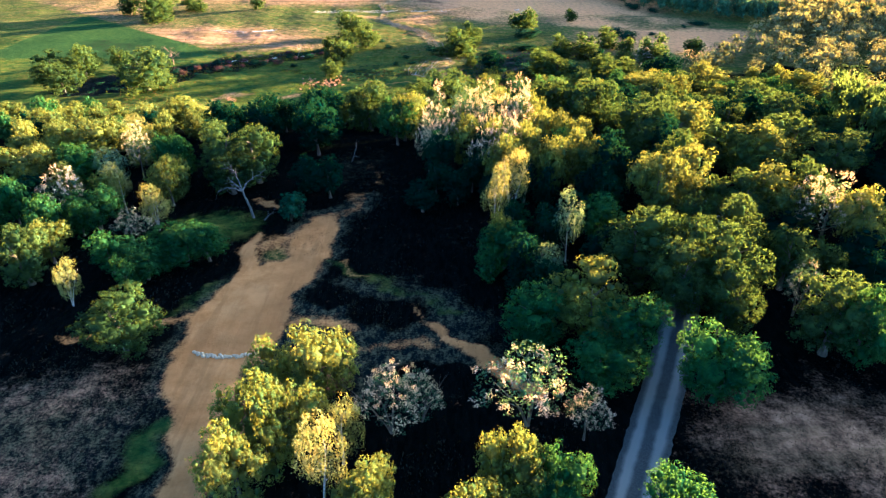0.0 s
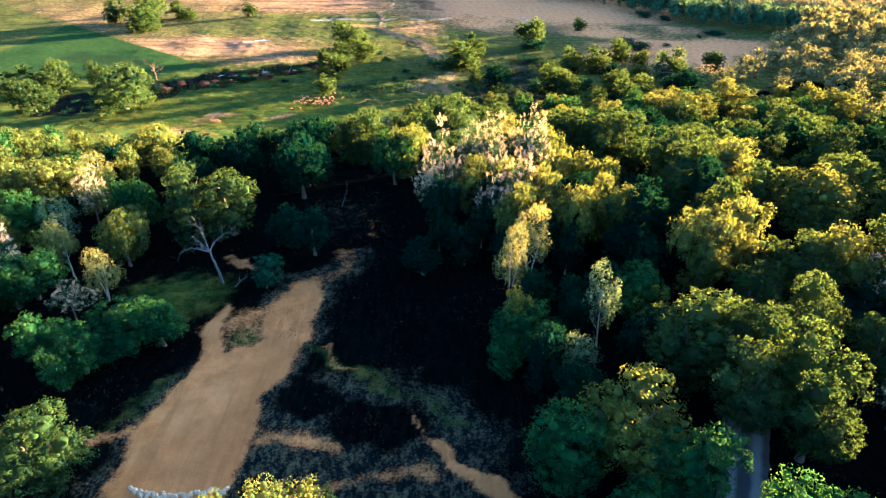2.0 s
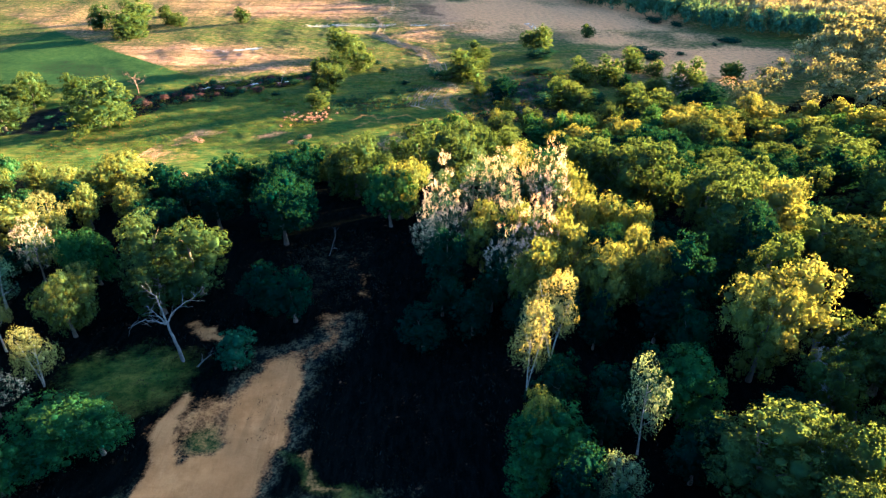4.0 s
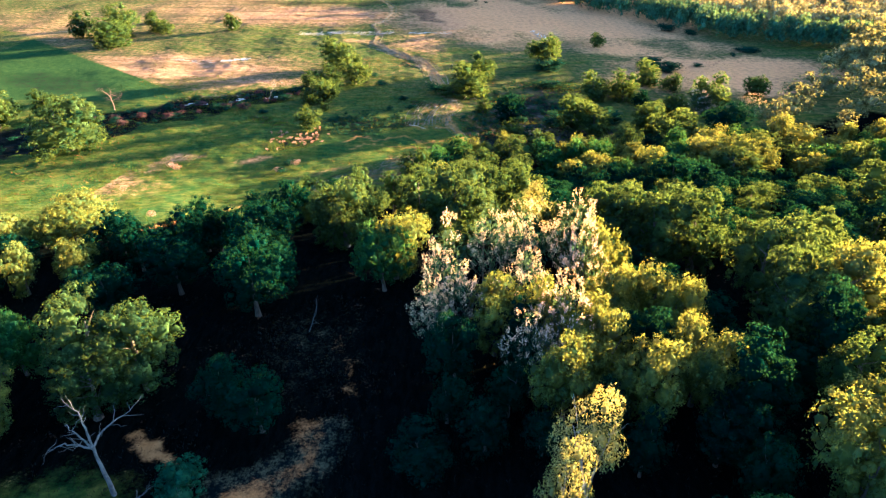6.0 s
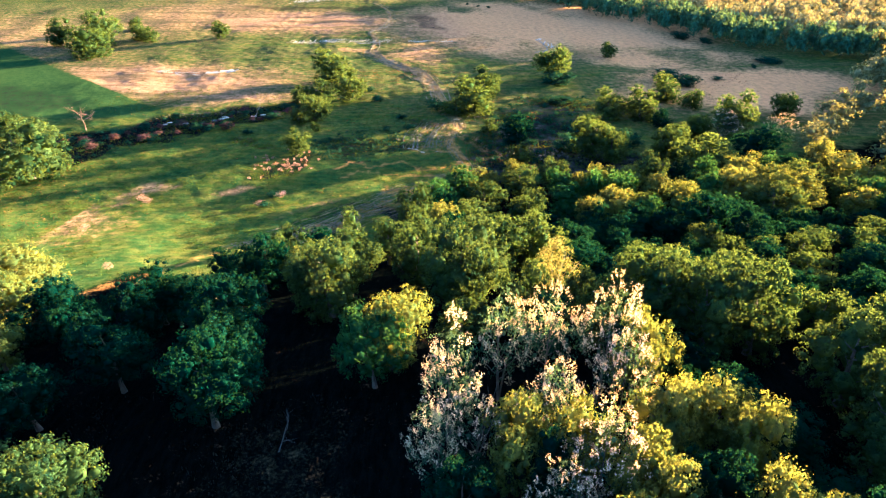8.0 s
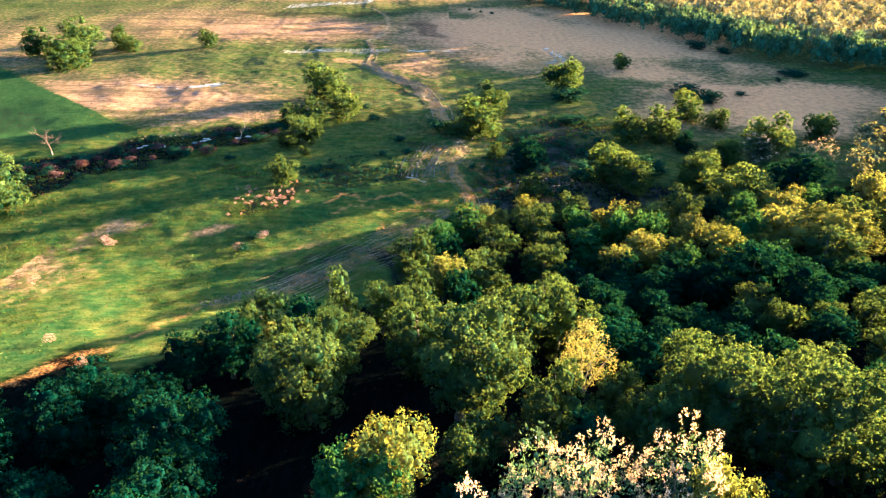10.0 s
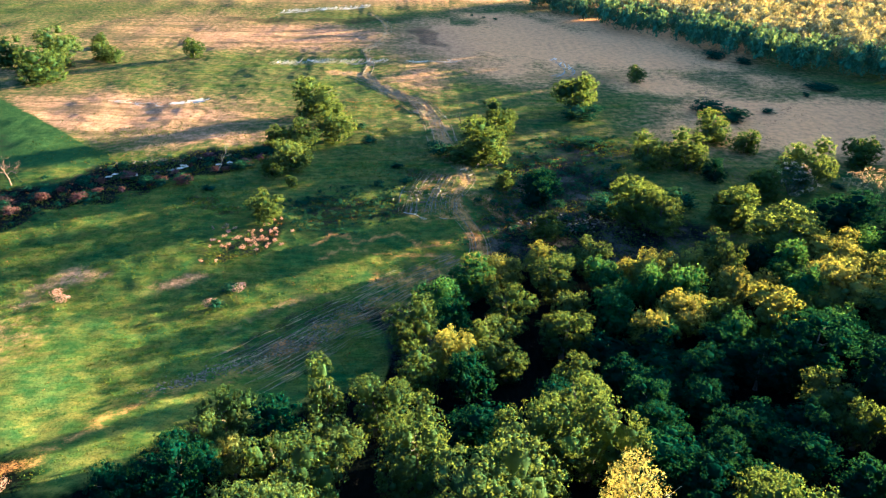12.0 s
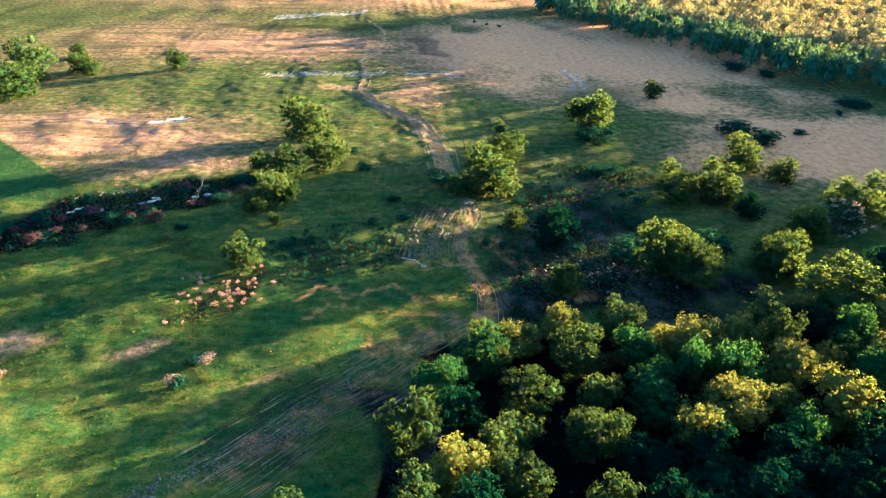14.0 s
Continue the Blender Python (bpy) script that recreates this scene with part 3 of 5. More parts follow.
def pads(rng, c, r, d, count, size, rise):
    """Bunches of leaves that sit on the outer and upper side of the lobes, apart from one another."""
    m = count * 9
    k = rng.choice(len(c), m, p=r ** 2 / (r ** 2).sum())
    e = unit(rng.normal(0, 1, (m, 3)) + 0.8 * d[k] + np.array([0, 0, rise]))
    p = c[k] + e * (r[k] * rng.uniform(0.8, 1.25, m))[:, None]
    w = size * rng.uniform(0.6, 1.4, m)
    ok = p[:, 2] > 0.3
    for j in range(len(c)):
        ok &= (k == j) | (np.linalg.norm(p - c[j], axis=1) > 0.85 * r[j])
    chosen = []
    for i in np.flatnonzero(ok):
        if len(chosen) == count:
            break
        if not chosen or np.min(np.linalg.norm(p[chosen] - p[i], axis=1) / (w[chosen] + w[i])) > 0.68:
            chosen.append(i)
    return p[chosen], w[chosen], e[chosen]


def foliage(rng, p, w, e, each, leaf, squash, flat, droop):
    """Leaf sprays over each bunch, thickest on its outer side, with a few sprigs that stand out of it."""
    k = np.repeat(np.arange(len(p)), each)
    d = unit(rng.normal(0, 1, (len(k), 3)) + 0.7 * e[k] + np.array([0, 0, 0.25]))
    reach = w[k] * np.where(rng.random(len(k)) < 0.2, rng.uniform(0.95, 1.32, len(k)), rng.uniform(0.72, 1.04, len(k)))
    q = p[k] + d * reach[:, None] * np.array([1, 1, squash])
    if droop:
        q[:, 2] -= droop * rng.random(len(q)) ** 2
    q[:, 2] = np.maximum(q[:, 2], 0.08)
    return leaves(rng, q, d + 0.2 * e[k] + np.array([0, 0, 0.12]), leaf, flat)


def crown(rng, c, r, p, w, e, each, leaf, squash=0.8, core=0.74, flat=0.45, droop=0.0, knot=0.0):
    """A crown: leafy bunches, each round a dense knot, over the shaded hearts of its lobes."""
    iv, itri = ICO1
    hearts = [(c[k] + iv * r[k] * core * (1 + rng.normal(0, 0.10, (len(iv), 1))), itri) for k in range(len(c))]
    if knot:
        hearts += [(p[k] + iv * w[k] * knot * rng.uniform(0.7, 1.25, (len(iv), 1)) * np.array([1, 1, squash]), itri) for k in range(len(p))]
    return join([foliage(rng, p, w, e, each, leaf, squash, flat, droop)] + hearts)


SPECIES = {
    # lobes and their size, bunches and their size, sprays in a bunch, spray size, rise, crown middle and radii, lowest lobe, girth, label, category
    "Y": (11, 1.15, 150, 0.50, 49, 0.074, 0.65, 3.8, (2.4, 2.4, 3.3), -0.9, 0.17, "fresh yellow-green broadleaf tree with a billowing crown", "tree"),
    "G": (12, 1.25, 150, 0.50, 48, 0.074, 0.50, 3.7, (2.4, 2.4, 3.2), -0.9, 0.16, "deep green leafy tree with a dense rounded crown", "tree"),
    "O": (13, 1.20, 175, 0.46, 44, 0.071, 0.45, 3.5, (2.6, 2.6, 3.2), -0.95, 0.24, "dark olive oak with gold-tipped clumped foliage", "tree"),
    "B": (10, 0.85, 110, 0.42, 44, 0.066, 0.30, 4.5, (1.9, 1.9, 3.2), -0.6, 0.13, "golden birch with fine drooping leaves and pale trunk", "tree"),
    "P": (9, 0.80, 90, 0.42, 38, 0.066, 0.30, 4.6, (1.8, 1.8, 3.1), -0.5, 0.11, "pale grey-green birch with thin airy crown", "tree"),
    "W": (12, 1.00, 120, 0.40, 17, 0.070, 0.60, 4.2, (2.4, 2.4, 3.0), -0.6, 0.14, "tree covered in creamy white blossom clusters", "tree"),
    "S": (10, 1.30, 120, 0.55, 25, 0.100, 0.50, 3.4, (2.3, 2.3, 3.2), -0.9, 0.12, "dark green rounded thicket shrub", "shrub"),
    "R": (8, 1.00, 80, 0.45, 26, 0.100, 0.50, 3.4, (2.3, 2.3, 3.2), -0.8, 0.10, "russet budding shrub with sparse twigs", "shrub"),
    "M": (13, 1.25, 170, 0.48, 43, 0.076, 0.45, 3.6, (2.6, 2.6, 3.2), -0.9, 0.20, "rounded green meadow oak with gold-lit tips", "tree"),
    "D": (8, 1.00, 80, 0.45, 26, 0.100, 0.50, 3.4, (2.3, 2.3, 3.2), -0.8, 0.10, "dark reddish bramble beside the ditch", "shrub"),
    "L": (12, 1.25, 150, 0.50, 49, 0.074, 0.55, 3.7, (2.4, 2.4, 3.2), -0.9, 0.16, "fresh green leafy tree with a dense rounded crown", "tree"),
    "H": (10, 1.20, 120, 0.55, 36, 0.110, 0.55, 3.9, (2.4, 2.4, 3.1), -0.85, 0.16, "mid green tree of a far hedge", "tree"),
    "E": (9, 1.10, 110, 0.55, 36, 0.100, 0.60, 4.2, (2.2, 2.2, 3.2), -0.75, 0.14, "pale gold tree catching low sun", "tree"),
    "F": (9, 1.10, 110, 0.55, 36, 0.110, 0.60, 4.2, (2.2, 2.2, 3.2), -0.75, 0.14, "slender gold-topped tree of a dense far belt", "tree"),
}
# by how far off a crown is only ever seen: share of its bunches, bunch size, sprays in a bunch, spray size
DETAIL = {0: (1.0, 1.0, 1.0, 1.0), 1: (0.5, 1.3, 0.7, 1.6), 1.5: (0.72, 1.15, 0.72, 1.3), 2: (0.36, 1.5, 0.5, 2.2), 2.5: (0.22, 1.8, 0.42, 3.2), 3: (0.12, 2.2, 0.4, 4.2)}
KINDS = {"Y": "broadleaf_tree", "G": "green_tree", "O": "oak_tree", "B": "birch_tree", "P": "birch_tree", "W": "blossom_tree", "M": "meadow_oak", "L": "fresh_green_tree", "D": "bramble"}
PATTERNS = {}


def part(name, mesh, parent, label=""):
    ob = new(name, mesh)
    ob.parent = parent
    return tagged(ob, label)


def crown_shape(key, n, light):
    """A crown 3 m in radius and 7.5 m high, with its bunches; light: 0 fine, then coarser, 2 to 3 for massed far woods and heath."""
    rng = np.random.default_rng(100 * n + sum(map(ord, key)) + int(7 * light))
    count, size, many, pad, each, leaf, rise, mid, radii, low = SPECIES[key][:10]
    share, wider, fewer, larger = DETAIL[light]
    c, r, d = lobes(rng, count if light < 2 else count * 2 // 3, mid, radii, low, size)
    if key in "YGOML":
        c[:, :2] *= np.interp(c[:, 2:], [0.5, 3.4], [0.8, 1.0])
    if key in "MO":
        c[:, :2] *= np.interp(c[:, 2:], [mid, mid + radii[2]], [1.0, 1.5])
    if key in "BP":
        c[:, :2] *= np.clip(1.0 - 0.35 * (c[:, 2:] - mid) / radii[2], 0.5, 1.25)
    p, w, e = pads(rng, c, r, d, int(many * share), pad * wider, rise)
    airy = key in "WBPR"
    v, f = crown(rng, c, r, p, w, e, int(each * fewer), leaf * larger, {"Y": 1.1, "L": 1.0}.get(key, 0.78), (0.18 if key == "W" else 0.32) if airy else 0.68, 1.1 if airy else 0.5, 0.8 if key in "BP" else 0.0, 0.0 if airy or light > 1.5 else 0.46)
    v[:, 2] *= 7.5 / v[:, 2].max()
    wide = 3.0 / np.percentile(np.hypot(v[:, 0], v[:, 1]), 98.5)
    v[:, :2] *= wide
    return rng, p * [wide, wide, 1], w, e, v, f


def crown_only(key, n, light):
    return crown_shape(key, n, light)[4:]


def pattern(key, n, light):
    """One tree of a kind; copies of it are planted."""
    if (key, n, light) in PATTERNS:
        return PATTERNS[key, n, light]
    rng, p, w, e, v, f = crown_shape(key, n, light)
    girth, label, category = SPECIES[key][-3:]
    stems = 3 if key in "WSRB" and n % 2 == 0 else 1
    base = new(KINDS.get(key, "shrub"))
    tagged(base, label, category)
    tv, tf = limbs(rng, 6.8, 2.2, 2.3, girth, 3 if light else 7, stems)
    part("trunk", raw_mesh("trunk", tv, tf, BIRCH_BARK if key in "BP" else BARK), base)
    part("crown", raw_mesh("crown", v, f, LEAF[key]), base)
    if key == "W":
        # flowers stand in upright sprays on most of the bunches
        k = np.repeat(np.flatnonzero(rng.random(len(p)) < (0.56 if n % 2 else 0.42)), 8)
        foot = p[k] + unit(rng.normal(0, 0.8, (len(k), 3)) + e[k] + [0, 0, 0.3]) * w[k][:, None] * rng.uniform(0.7, 1.1, (len(k), 1))
        way = unit(e[k] + rng.normal(0, 0.4, (len(k), 3)) + [0, 0, 0.9])
        m = 3 if light else 5
        q = (foot[:, None] + way[:, None] * np.linspace(0, 0.30, m)[None, :, None] + rng.normal(0, 0.045, (len(k), m, 3))).reshape(-1, 3)
        pv, pf = leaves(rng, q, np.repeat(way, m, 0), 0.050 if not light else 0.09, 0.9, 0.8)
        part("blossom", raw_mesh("blossom", pv, pf, PETAL), base, "creamy white blossom")
    PATTERNS[key, n, light] = base
    return base


PLANTED = []
USED = set()


def plant(key, x, y, radius, height, light=0, turn=None):
    n = random.randrange(3 if light else 5)
    src = pattern(key, n, light)
    a = random.uniform(0, 360) if turn is None else turn
    m = pose(x, y, z_at(x, y) - 0.05, random.uniform(-3, 3), random.uniform(-3, 3), a) @ Matrix.Diagonal((radius / 3.0, radius / 3.0 * random.uniform(0.88, 1.12), height / 7.5, 1))
    if id(src) not in USED:
        USED.add(id(src))
        src.matrix_basis = m
        ob = src
    else:
        ob = copy_thing(src, m_only(m, src))
    PLANTED.append((x, y, radius))
    return ob


def m_only(m, src):
    """The pose with the pattern's own scale taken out, as copy_thing puts it back."""
    return m @ Matrix.Diagonal((*[1 / s for s in src.scale], 1))


def grove(group, rows, light=0):
    """Rows of x, y, radius, height and kind."""
    for key, x, y, r, h in rows:
        if 90 < y < 150 and key in "OGLY":
            r = max(r, 0.42 * h)
        ob = tagged(plant(key, x, y, r, h, light), group=group)
        ob.location.z -= 0.12 * h * (y > 146)


def inside(x, y, poly):
    c = False
    for (x1, y1), (x2, y2) in zip(poly, poly[1:] + poly[:1]):
        if (y1 > y) != (y2 > y) and x < (x2 - x1) * (y - y1) / (y2 - y1) + x1:
            c = not c
    return c


def strewn_open(x0, x1, y0, y1, count, seed, size=0.15, level=0.0):
    """Places strewn at random, closer together where the ground swells."""
    rng = np.random.default_rng(seed)
    x, y = rng.uniform(x0, x1, count), rng.uniform(y0, y1, count)
    keep = swell(x, y, size, seed) + 0.6 * rng.normal(0, 1, count) > level
    return rng, x[keep], y[keep]


def strewn(poly, radius, tries, crowd):
    """Places and radii strewn over a stretch of the plan, where room is left."""
    x0, x1 = min(p[0] for p in poly), max(p[0] for p in poly)
    y0, y1 = min(p[1] for p in poly), max(p[1] for p in poly)
    out = []
    for _ in range(tries):
        x, y, r = random.uniform(x0, x1), random.uniform(y0, y1), random.uniform(*radius)
        if not inside(x, y, poly) or any((x - a) ** 2 + (y - b) ** 2 < (crowd * (r + c)) ** 2 for a, b, c in PLANTED):
            continue
        ax, ay = np.array([x]), np.array([y])
        if along(ax, ay, ROAD)[0][0] < r * 0.7 + 1.6 or along(ax, ay, SAND_TRACK)[0][0] < r + 3.5:
            continue
        PLANTED.append((x, y, r))
        out.append((x, y, r))
    return out


def wood(group, poly, keys, radius, height, tries, crowd=0.75, light=1.5):
    """Single trees of mixed kinds strewn over a stretch of the plan, where room is left."""
    for x, y, r in strewn(poly, radius, tries, crowd):
        tagged(plant(random.choice(keys), x, y, r, random.uniform(*height), light), group=group)
        PLANTED.pop()


def undergrowth(name, label, poly, key, radius, height, tries, crowd=0.75, level=2):
    """A stretch of wood that nobody could count, as one mesh of crowns."""
    pieces = []
    arrays = [crown_only(key, n, level) for n in range(3)]
    for x, y, r in strewn(poly, radius, tries, crowd):
        v, f = arrays[random.randrange(3)]
        a, h = random.uniform(0, 6.283), random.uniform(*height) / 7.5
        rot = np.array([[math.cos(a), -math.sin(a), 0], [math.sin(a), math.cos(a), 0], [0, 0, 1]]) * np.array([[r / 3], [r / 3], [h]])
        pieces.append((v @ rot.T + np.array([x, y, z_at(x, y) - 0.2]), f))
    v, f = join(pieces)
    return tagged(new(name, raw_mesh(name, v, f, LEAF[key])), label, "woodland", kind="stuff")


grove("clearing trees", [
    ("Y", -11.4, 30.4, 2.8, 8.0), ("Y", -12.6, 27.8, 2.4, 7.2), ("Y", -9.8, 31.8, 2.4, 7.2), ("Y", -9.2, 36.9, 3.2, 7.5), ("Y", -12.2, 36.0, 2.1, 6.2), ("B", -7.3, 27.6, 1.8, 7.5),
    ("B", -6.6, 31.0, 1.5, 6.5), ("Y", -4.7, 25.9, 2.0, 6.0), ("W", -3.5, 33.7, 2.6, 6.0), ("W", -1.5, 34.7, 1.6, 4.8), ("W", 6.0, 34.3, 3.8, 7.0), ("W", 9.7, 33.0, 1.6, 4.5),
    ("Y", 3.9, 27.1, 2.3, 7.0), ("Y", 1.4, 24.0, 2.5, 7.5), ("L", 6.6, 26.6, 2.0, 6.0), ("Y", 12.0, 43.7, 3.9, 7.7), ("L", 7.2, 43.3, 3.1, 6.0), ("L", 14.7, 41.3, 2.9, 7.0),
    ("L", 12.0, 38.3, 3.3, 5.0), ("L", 13.7, 25.0, 2.5, 6.0),
])
grove("wood beside the lane", [
    ("L", 19.9, 36.8, 3.6, 7.0), ("G", 18.8, 69.7, 2.4, 5.5), ("Y", 25.3, 67.5, 4.7, 9.0), ("Y", 31.4, 83.3, 4.4, 8.4), ("O", 26.9, 82.6, 4.0, 7.5), ("O", 18.7, 53.1, 4.1, 8.2),
    ("O", 21.6, 53.1, 2.4, 7.2), ("O", 24.8, 49.3, 4.4, 8.8), ("Y", 35.3, 65.5, 3.6, 8.5), ("O", 31.7, 63.6, 2.9, 7.5), ("O", 38.9, 64.3, 3.5, 8.5), ("W", 39.5, 60.6, 3.4, 8.0),
    ("Y", 41.5, 58.2, 2.7, 8.0), ("W", 31.0, 48.0, 2.0, 6.0), ("O", 31.0, 42.7, 3.5, 8.2), ("L", 33.0, 41.6, 2.5, 7.5), ("O", 31.8, 52.3, 2.5, 7.0), ("Y", 39.1, 77.1, 4.1, 8.2),
    ("O", 45.2, 81.1, 3.5, 8.0), ("O", 34.9, 80.3, 3.5, 7.5), ("O", 48.4, 75.9, 4.1, 7.5), ("O", 27.9, 55.6, 2.8, 8.4),
])
# the last two green trees are added to keep sun off the clearing
grove("wood beside the lane", [
    ("O", 22.8, 51.3, 2.7, 8.0), ("Y", 33.6, 85.1, 2.9, 8.2), ("G", 16.8, 69.5, 2.5, 5.5), ("Y", 22.8, 64.8, 3.0, 9.0), ("O", 27.1, 73.4, 2.8, 8.5), ("O", 31.9, 91.0, 3.5, 8.0),
    ("O", 27.7, 89.1, 3.3, 8.5), ("O", 28.0, 84.9, 2.8, 8.5), ("Y", 17.0, 81.4, 2.5, 7.5), ("Y", 17.0, 75.1, 2.7, 8.0), ("Y", 18.5, 74.2, 2.4, 7.2), ("G", 20.0, 73.0, 3.2, 8.5),
    ("G", 28.0, 79.0, 3.2, 8.5),
])
grove("western wood", [
    ("O", -25.9, 43.2, 3.5, 5.6), ("B", -33.5, 49.4, 1.3, 5.0), ("L", -26.0, 57.7, 3.9, 4.8), ("L", -23.6, 57.4, 2.3, 4.3), ("L", -28.5, 54.1, 2.6, 4.2), ("L", -32.2, 55.2, 2.3, 5.0),
    ("L", -29.3, 51.9, 1.4, 4.2), ("O", -39.3, 53.2, 2.7, 6.5), ("B", -36.5, 68.3, 1.5, 6.3), ("Y", -32.9, 72.7, 2.7, 6.0), ("B", -31.3, 64.3, 1.8, 5.8), ("W", -41.7, 65.9, 2.7, 6.0),
    ("L", -37.8, 64.4, 2.9, 5.5), ("L", -41.5, 60.5, 2.5, 6.0), ("W", -32.7, 61.0, 1.9, 4.0), ("L", -38.8, 62.7, 1.9, 5.0), ("W", -38.7, 78.6, 1.8, 7.1), ("P", -40.1, 74.5, 2.9, 5.5),
    ("Y", -51.4, 84.8, 3.3, 6.0), ("Y", -51.2, 74.7, 3.7, 6.5), ("Y", -46.2, 84.4, 4.1, 6.5), ("B", -41.9, 86.7, 2.3, 6.0),
])
# G rows below are trees whose shade is put into the leaf colour
grove("western wood", [
    ("L", -45.2, 76.1, 3.0, 6.0), ("O", -27.4, 78.2, 4.3, 8.2), ("O", -23.4, 77.2, 4.0, 7.8), ("O", -25.8, 74.2, 3.2, 5.4), ("L", -35.1, 78.6, 2.2, 6.5), ("Y", -32.0, 70.6, 2.3, 6.6), ("L", -33.4, 78.7, 2.2, 6.0), ("Y", -46.5, 98.5, 3.3, 6.0),
    ("Y", -40.6, 101.0, 3.7, 6.0), ("Y", -36.0, 93.0, 2.4, 5.0), ("G", -22.6, 107.2, 2.0, 5.6), ("G", -26.5, 101.1, 2.2, 6.5), ("G", -25.0, 100.7, 2.0, 6.0), ("G", -27.6, 98.3, 2.9, 6.5),
    ("Y", -43.2, 107.8, 4.4, 5.5), ("G", -31.3, 95.7, 2.3, 6.0),
])
grove("blossom grove", [
    ("G", -13.7, 72.8, 2.9, 5.6), ("G", -16.9, 74.6, 2.0, 5.0), ("S", -17.1, 66.1, 2.0, 3.6), ("G", -2.3, 69.0, 2.4, 3.8), ("B", 7.8, 67.0, 2.5, 8.8), ("B", 5.6, 63.7, 1.9, 8.3), ("P", 12.4, 57.6, 1.9, 8.2),
    ("Y", 6.0, 57.5, 1.9, 5.8), ("L", 6.0, 56.0, 3.2, 5.0), ("L", 16.2, 60.8, 3.0, 5.8), ("P", 9.6, 52.6, 1.7, 4.8), ("L", 4.6, 53.8, 1.7, 3.5), ("G", 14.1, 62.1, 2.0, 6.0),
    ("G", -17.4, 86.6, 3.5, 8.2), ("L", -6.6, 90.8, 2.2, 7.2), ("Y", -5.6, 93.2, 1.9, 7.8), ("W", -1.1, 85.2, 2.5, 9.1), ("W", 2.6, 89.6, 2.7, 9.6), ("W", 6.1, 90.4, 2.7, 9.6), ("W", 10.1, 89.7, 2.8, 10.1),
    ("W", 10.6, 86.2, 2.5, 9.1), ("W", 5.2, 83.3, 2.4, 8.9), ("W", 0.3, 82.1, 2.3, 8.4), ("W", -1.8, 80.4, 2.0, 7.6),
])
grove("blossom grove", [
    ("W", 7.3, 78.5, 2.3, 8.6), ("W", 5.3, 76.4, 2.0, 7.6), ("Y", 12.8, 89.1, 2.9, 8.8), ("Y", 12.4, 83.0, 2.7, 8.2), ("Y", 15.9, 84.3, 2.7, 8.0), ("Y", 3.1, 81.3, 2.7, 8.0),
    ("Y", 7.3, 80.9, 2.6, 7.8), ("Y", 10.2, 78.6, 2.7, 8.0), ("Y", 11.0, 75.8, 2.7, 8.0), ("Y", 7.4, 73.8, 2.7, 8.0), ("Y", 12.5, 72.2, 2.7, 8.0), ("G", -0.2, 77.2, 2.6, 7.0),
    ("G", 4.7, 79.3, 2.3, 7.0), ("G", 14.0, 77.5, 2.8, 7.5),
])
grove("middle wood", [
    ("O", 92.2, 150.1, 9.0, 7.0), ("O", 34.4, 94.4, 2.9, 8.0), ("Y", 64.2, 148.4, 6.7, 7.4), ("Y", 49.9, 140.0, 5.7, 7.0), ("M", 42.1, 154.4, 5.4, 9.0), ("Y", 42.1, 142.1, 5.2, 7.0),
    ("O", 55.5, 115.1, 5.1, 7.5), ("Y", 78.7, 142.2, 6.4, 7.5), ("O", -18.7, 116.8, 2.0, 6.0), ("G", -19.6, 109.2, 2.4, 7.0), ("O", -10.7, 107.6, 2.7, 8.0), ("O", -11.8, 102.8, 2.8, 8.5),
    ("O", -7.5, 118.0, 2.3, 6.5), ("O", -3.8, 110.3, 2.7, 8.0), ("O", -0.5, 103.0, 3.3, 9.8), ("O", 3.9, 110.3, 2.8, 8.5), ("O", 7.7, 115.0, 2.7, 8.0), ("B", 9.5, 106.8, 2.3, 7.0),
    ("Y", -1.7, 127.6, 2.7, 6.5), ("Y", 2.6, 145.1, 3.4, 5.0), ("O", 10.5, 143.8, 3.0, 6.0), ("O", 4.8, 136.8, 3.1, 5.8),
])
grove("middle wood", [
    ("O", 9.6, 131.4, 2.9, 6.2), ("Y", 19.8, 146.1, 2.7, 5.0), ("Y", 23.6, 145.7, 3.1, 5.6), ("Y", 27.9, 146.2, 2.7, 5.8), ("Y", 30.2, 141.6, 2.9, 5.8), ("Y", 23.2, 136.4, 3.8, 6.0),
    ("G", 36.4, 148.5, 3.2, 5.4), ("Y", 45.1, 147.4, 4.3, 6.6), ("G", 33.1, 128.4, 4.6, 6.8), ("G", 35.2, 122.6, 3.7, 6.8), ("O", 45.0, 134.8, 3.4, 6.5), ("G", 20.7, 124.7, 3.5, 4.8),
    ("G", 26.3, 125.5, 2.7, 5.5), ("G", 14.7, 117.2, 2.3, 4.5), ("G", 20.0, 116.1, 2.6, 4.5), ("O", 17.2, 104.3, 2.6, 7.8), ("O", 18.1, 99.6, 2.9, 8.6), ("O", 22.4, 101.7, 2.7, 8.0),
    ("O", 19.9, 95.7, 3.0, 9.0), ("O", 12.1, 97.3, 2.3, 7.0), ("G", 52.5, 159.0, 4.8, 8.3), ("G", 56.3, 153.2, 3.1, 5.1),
])
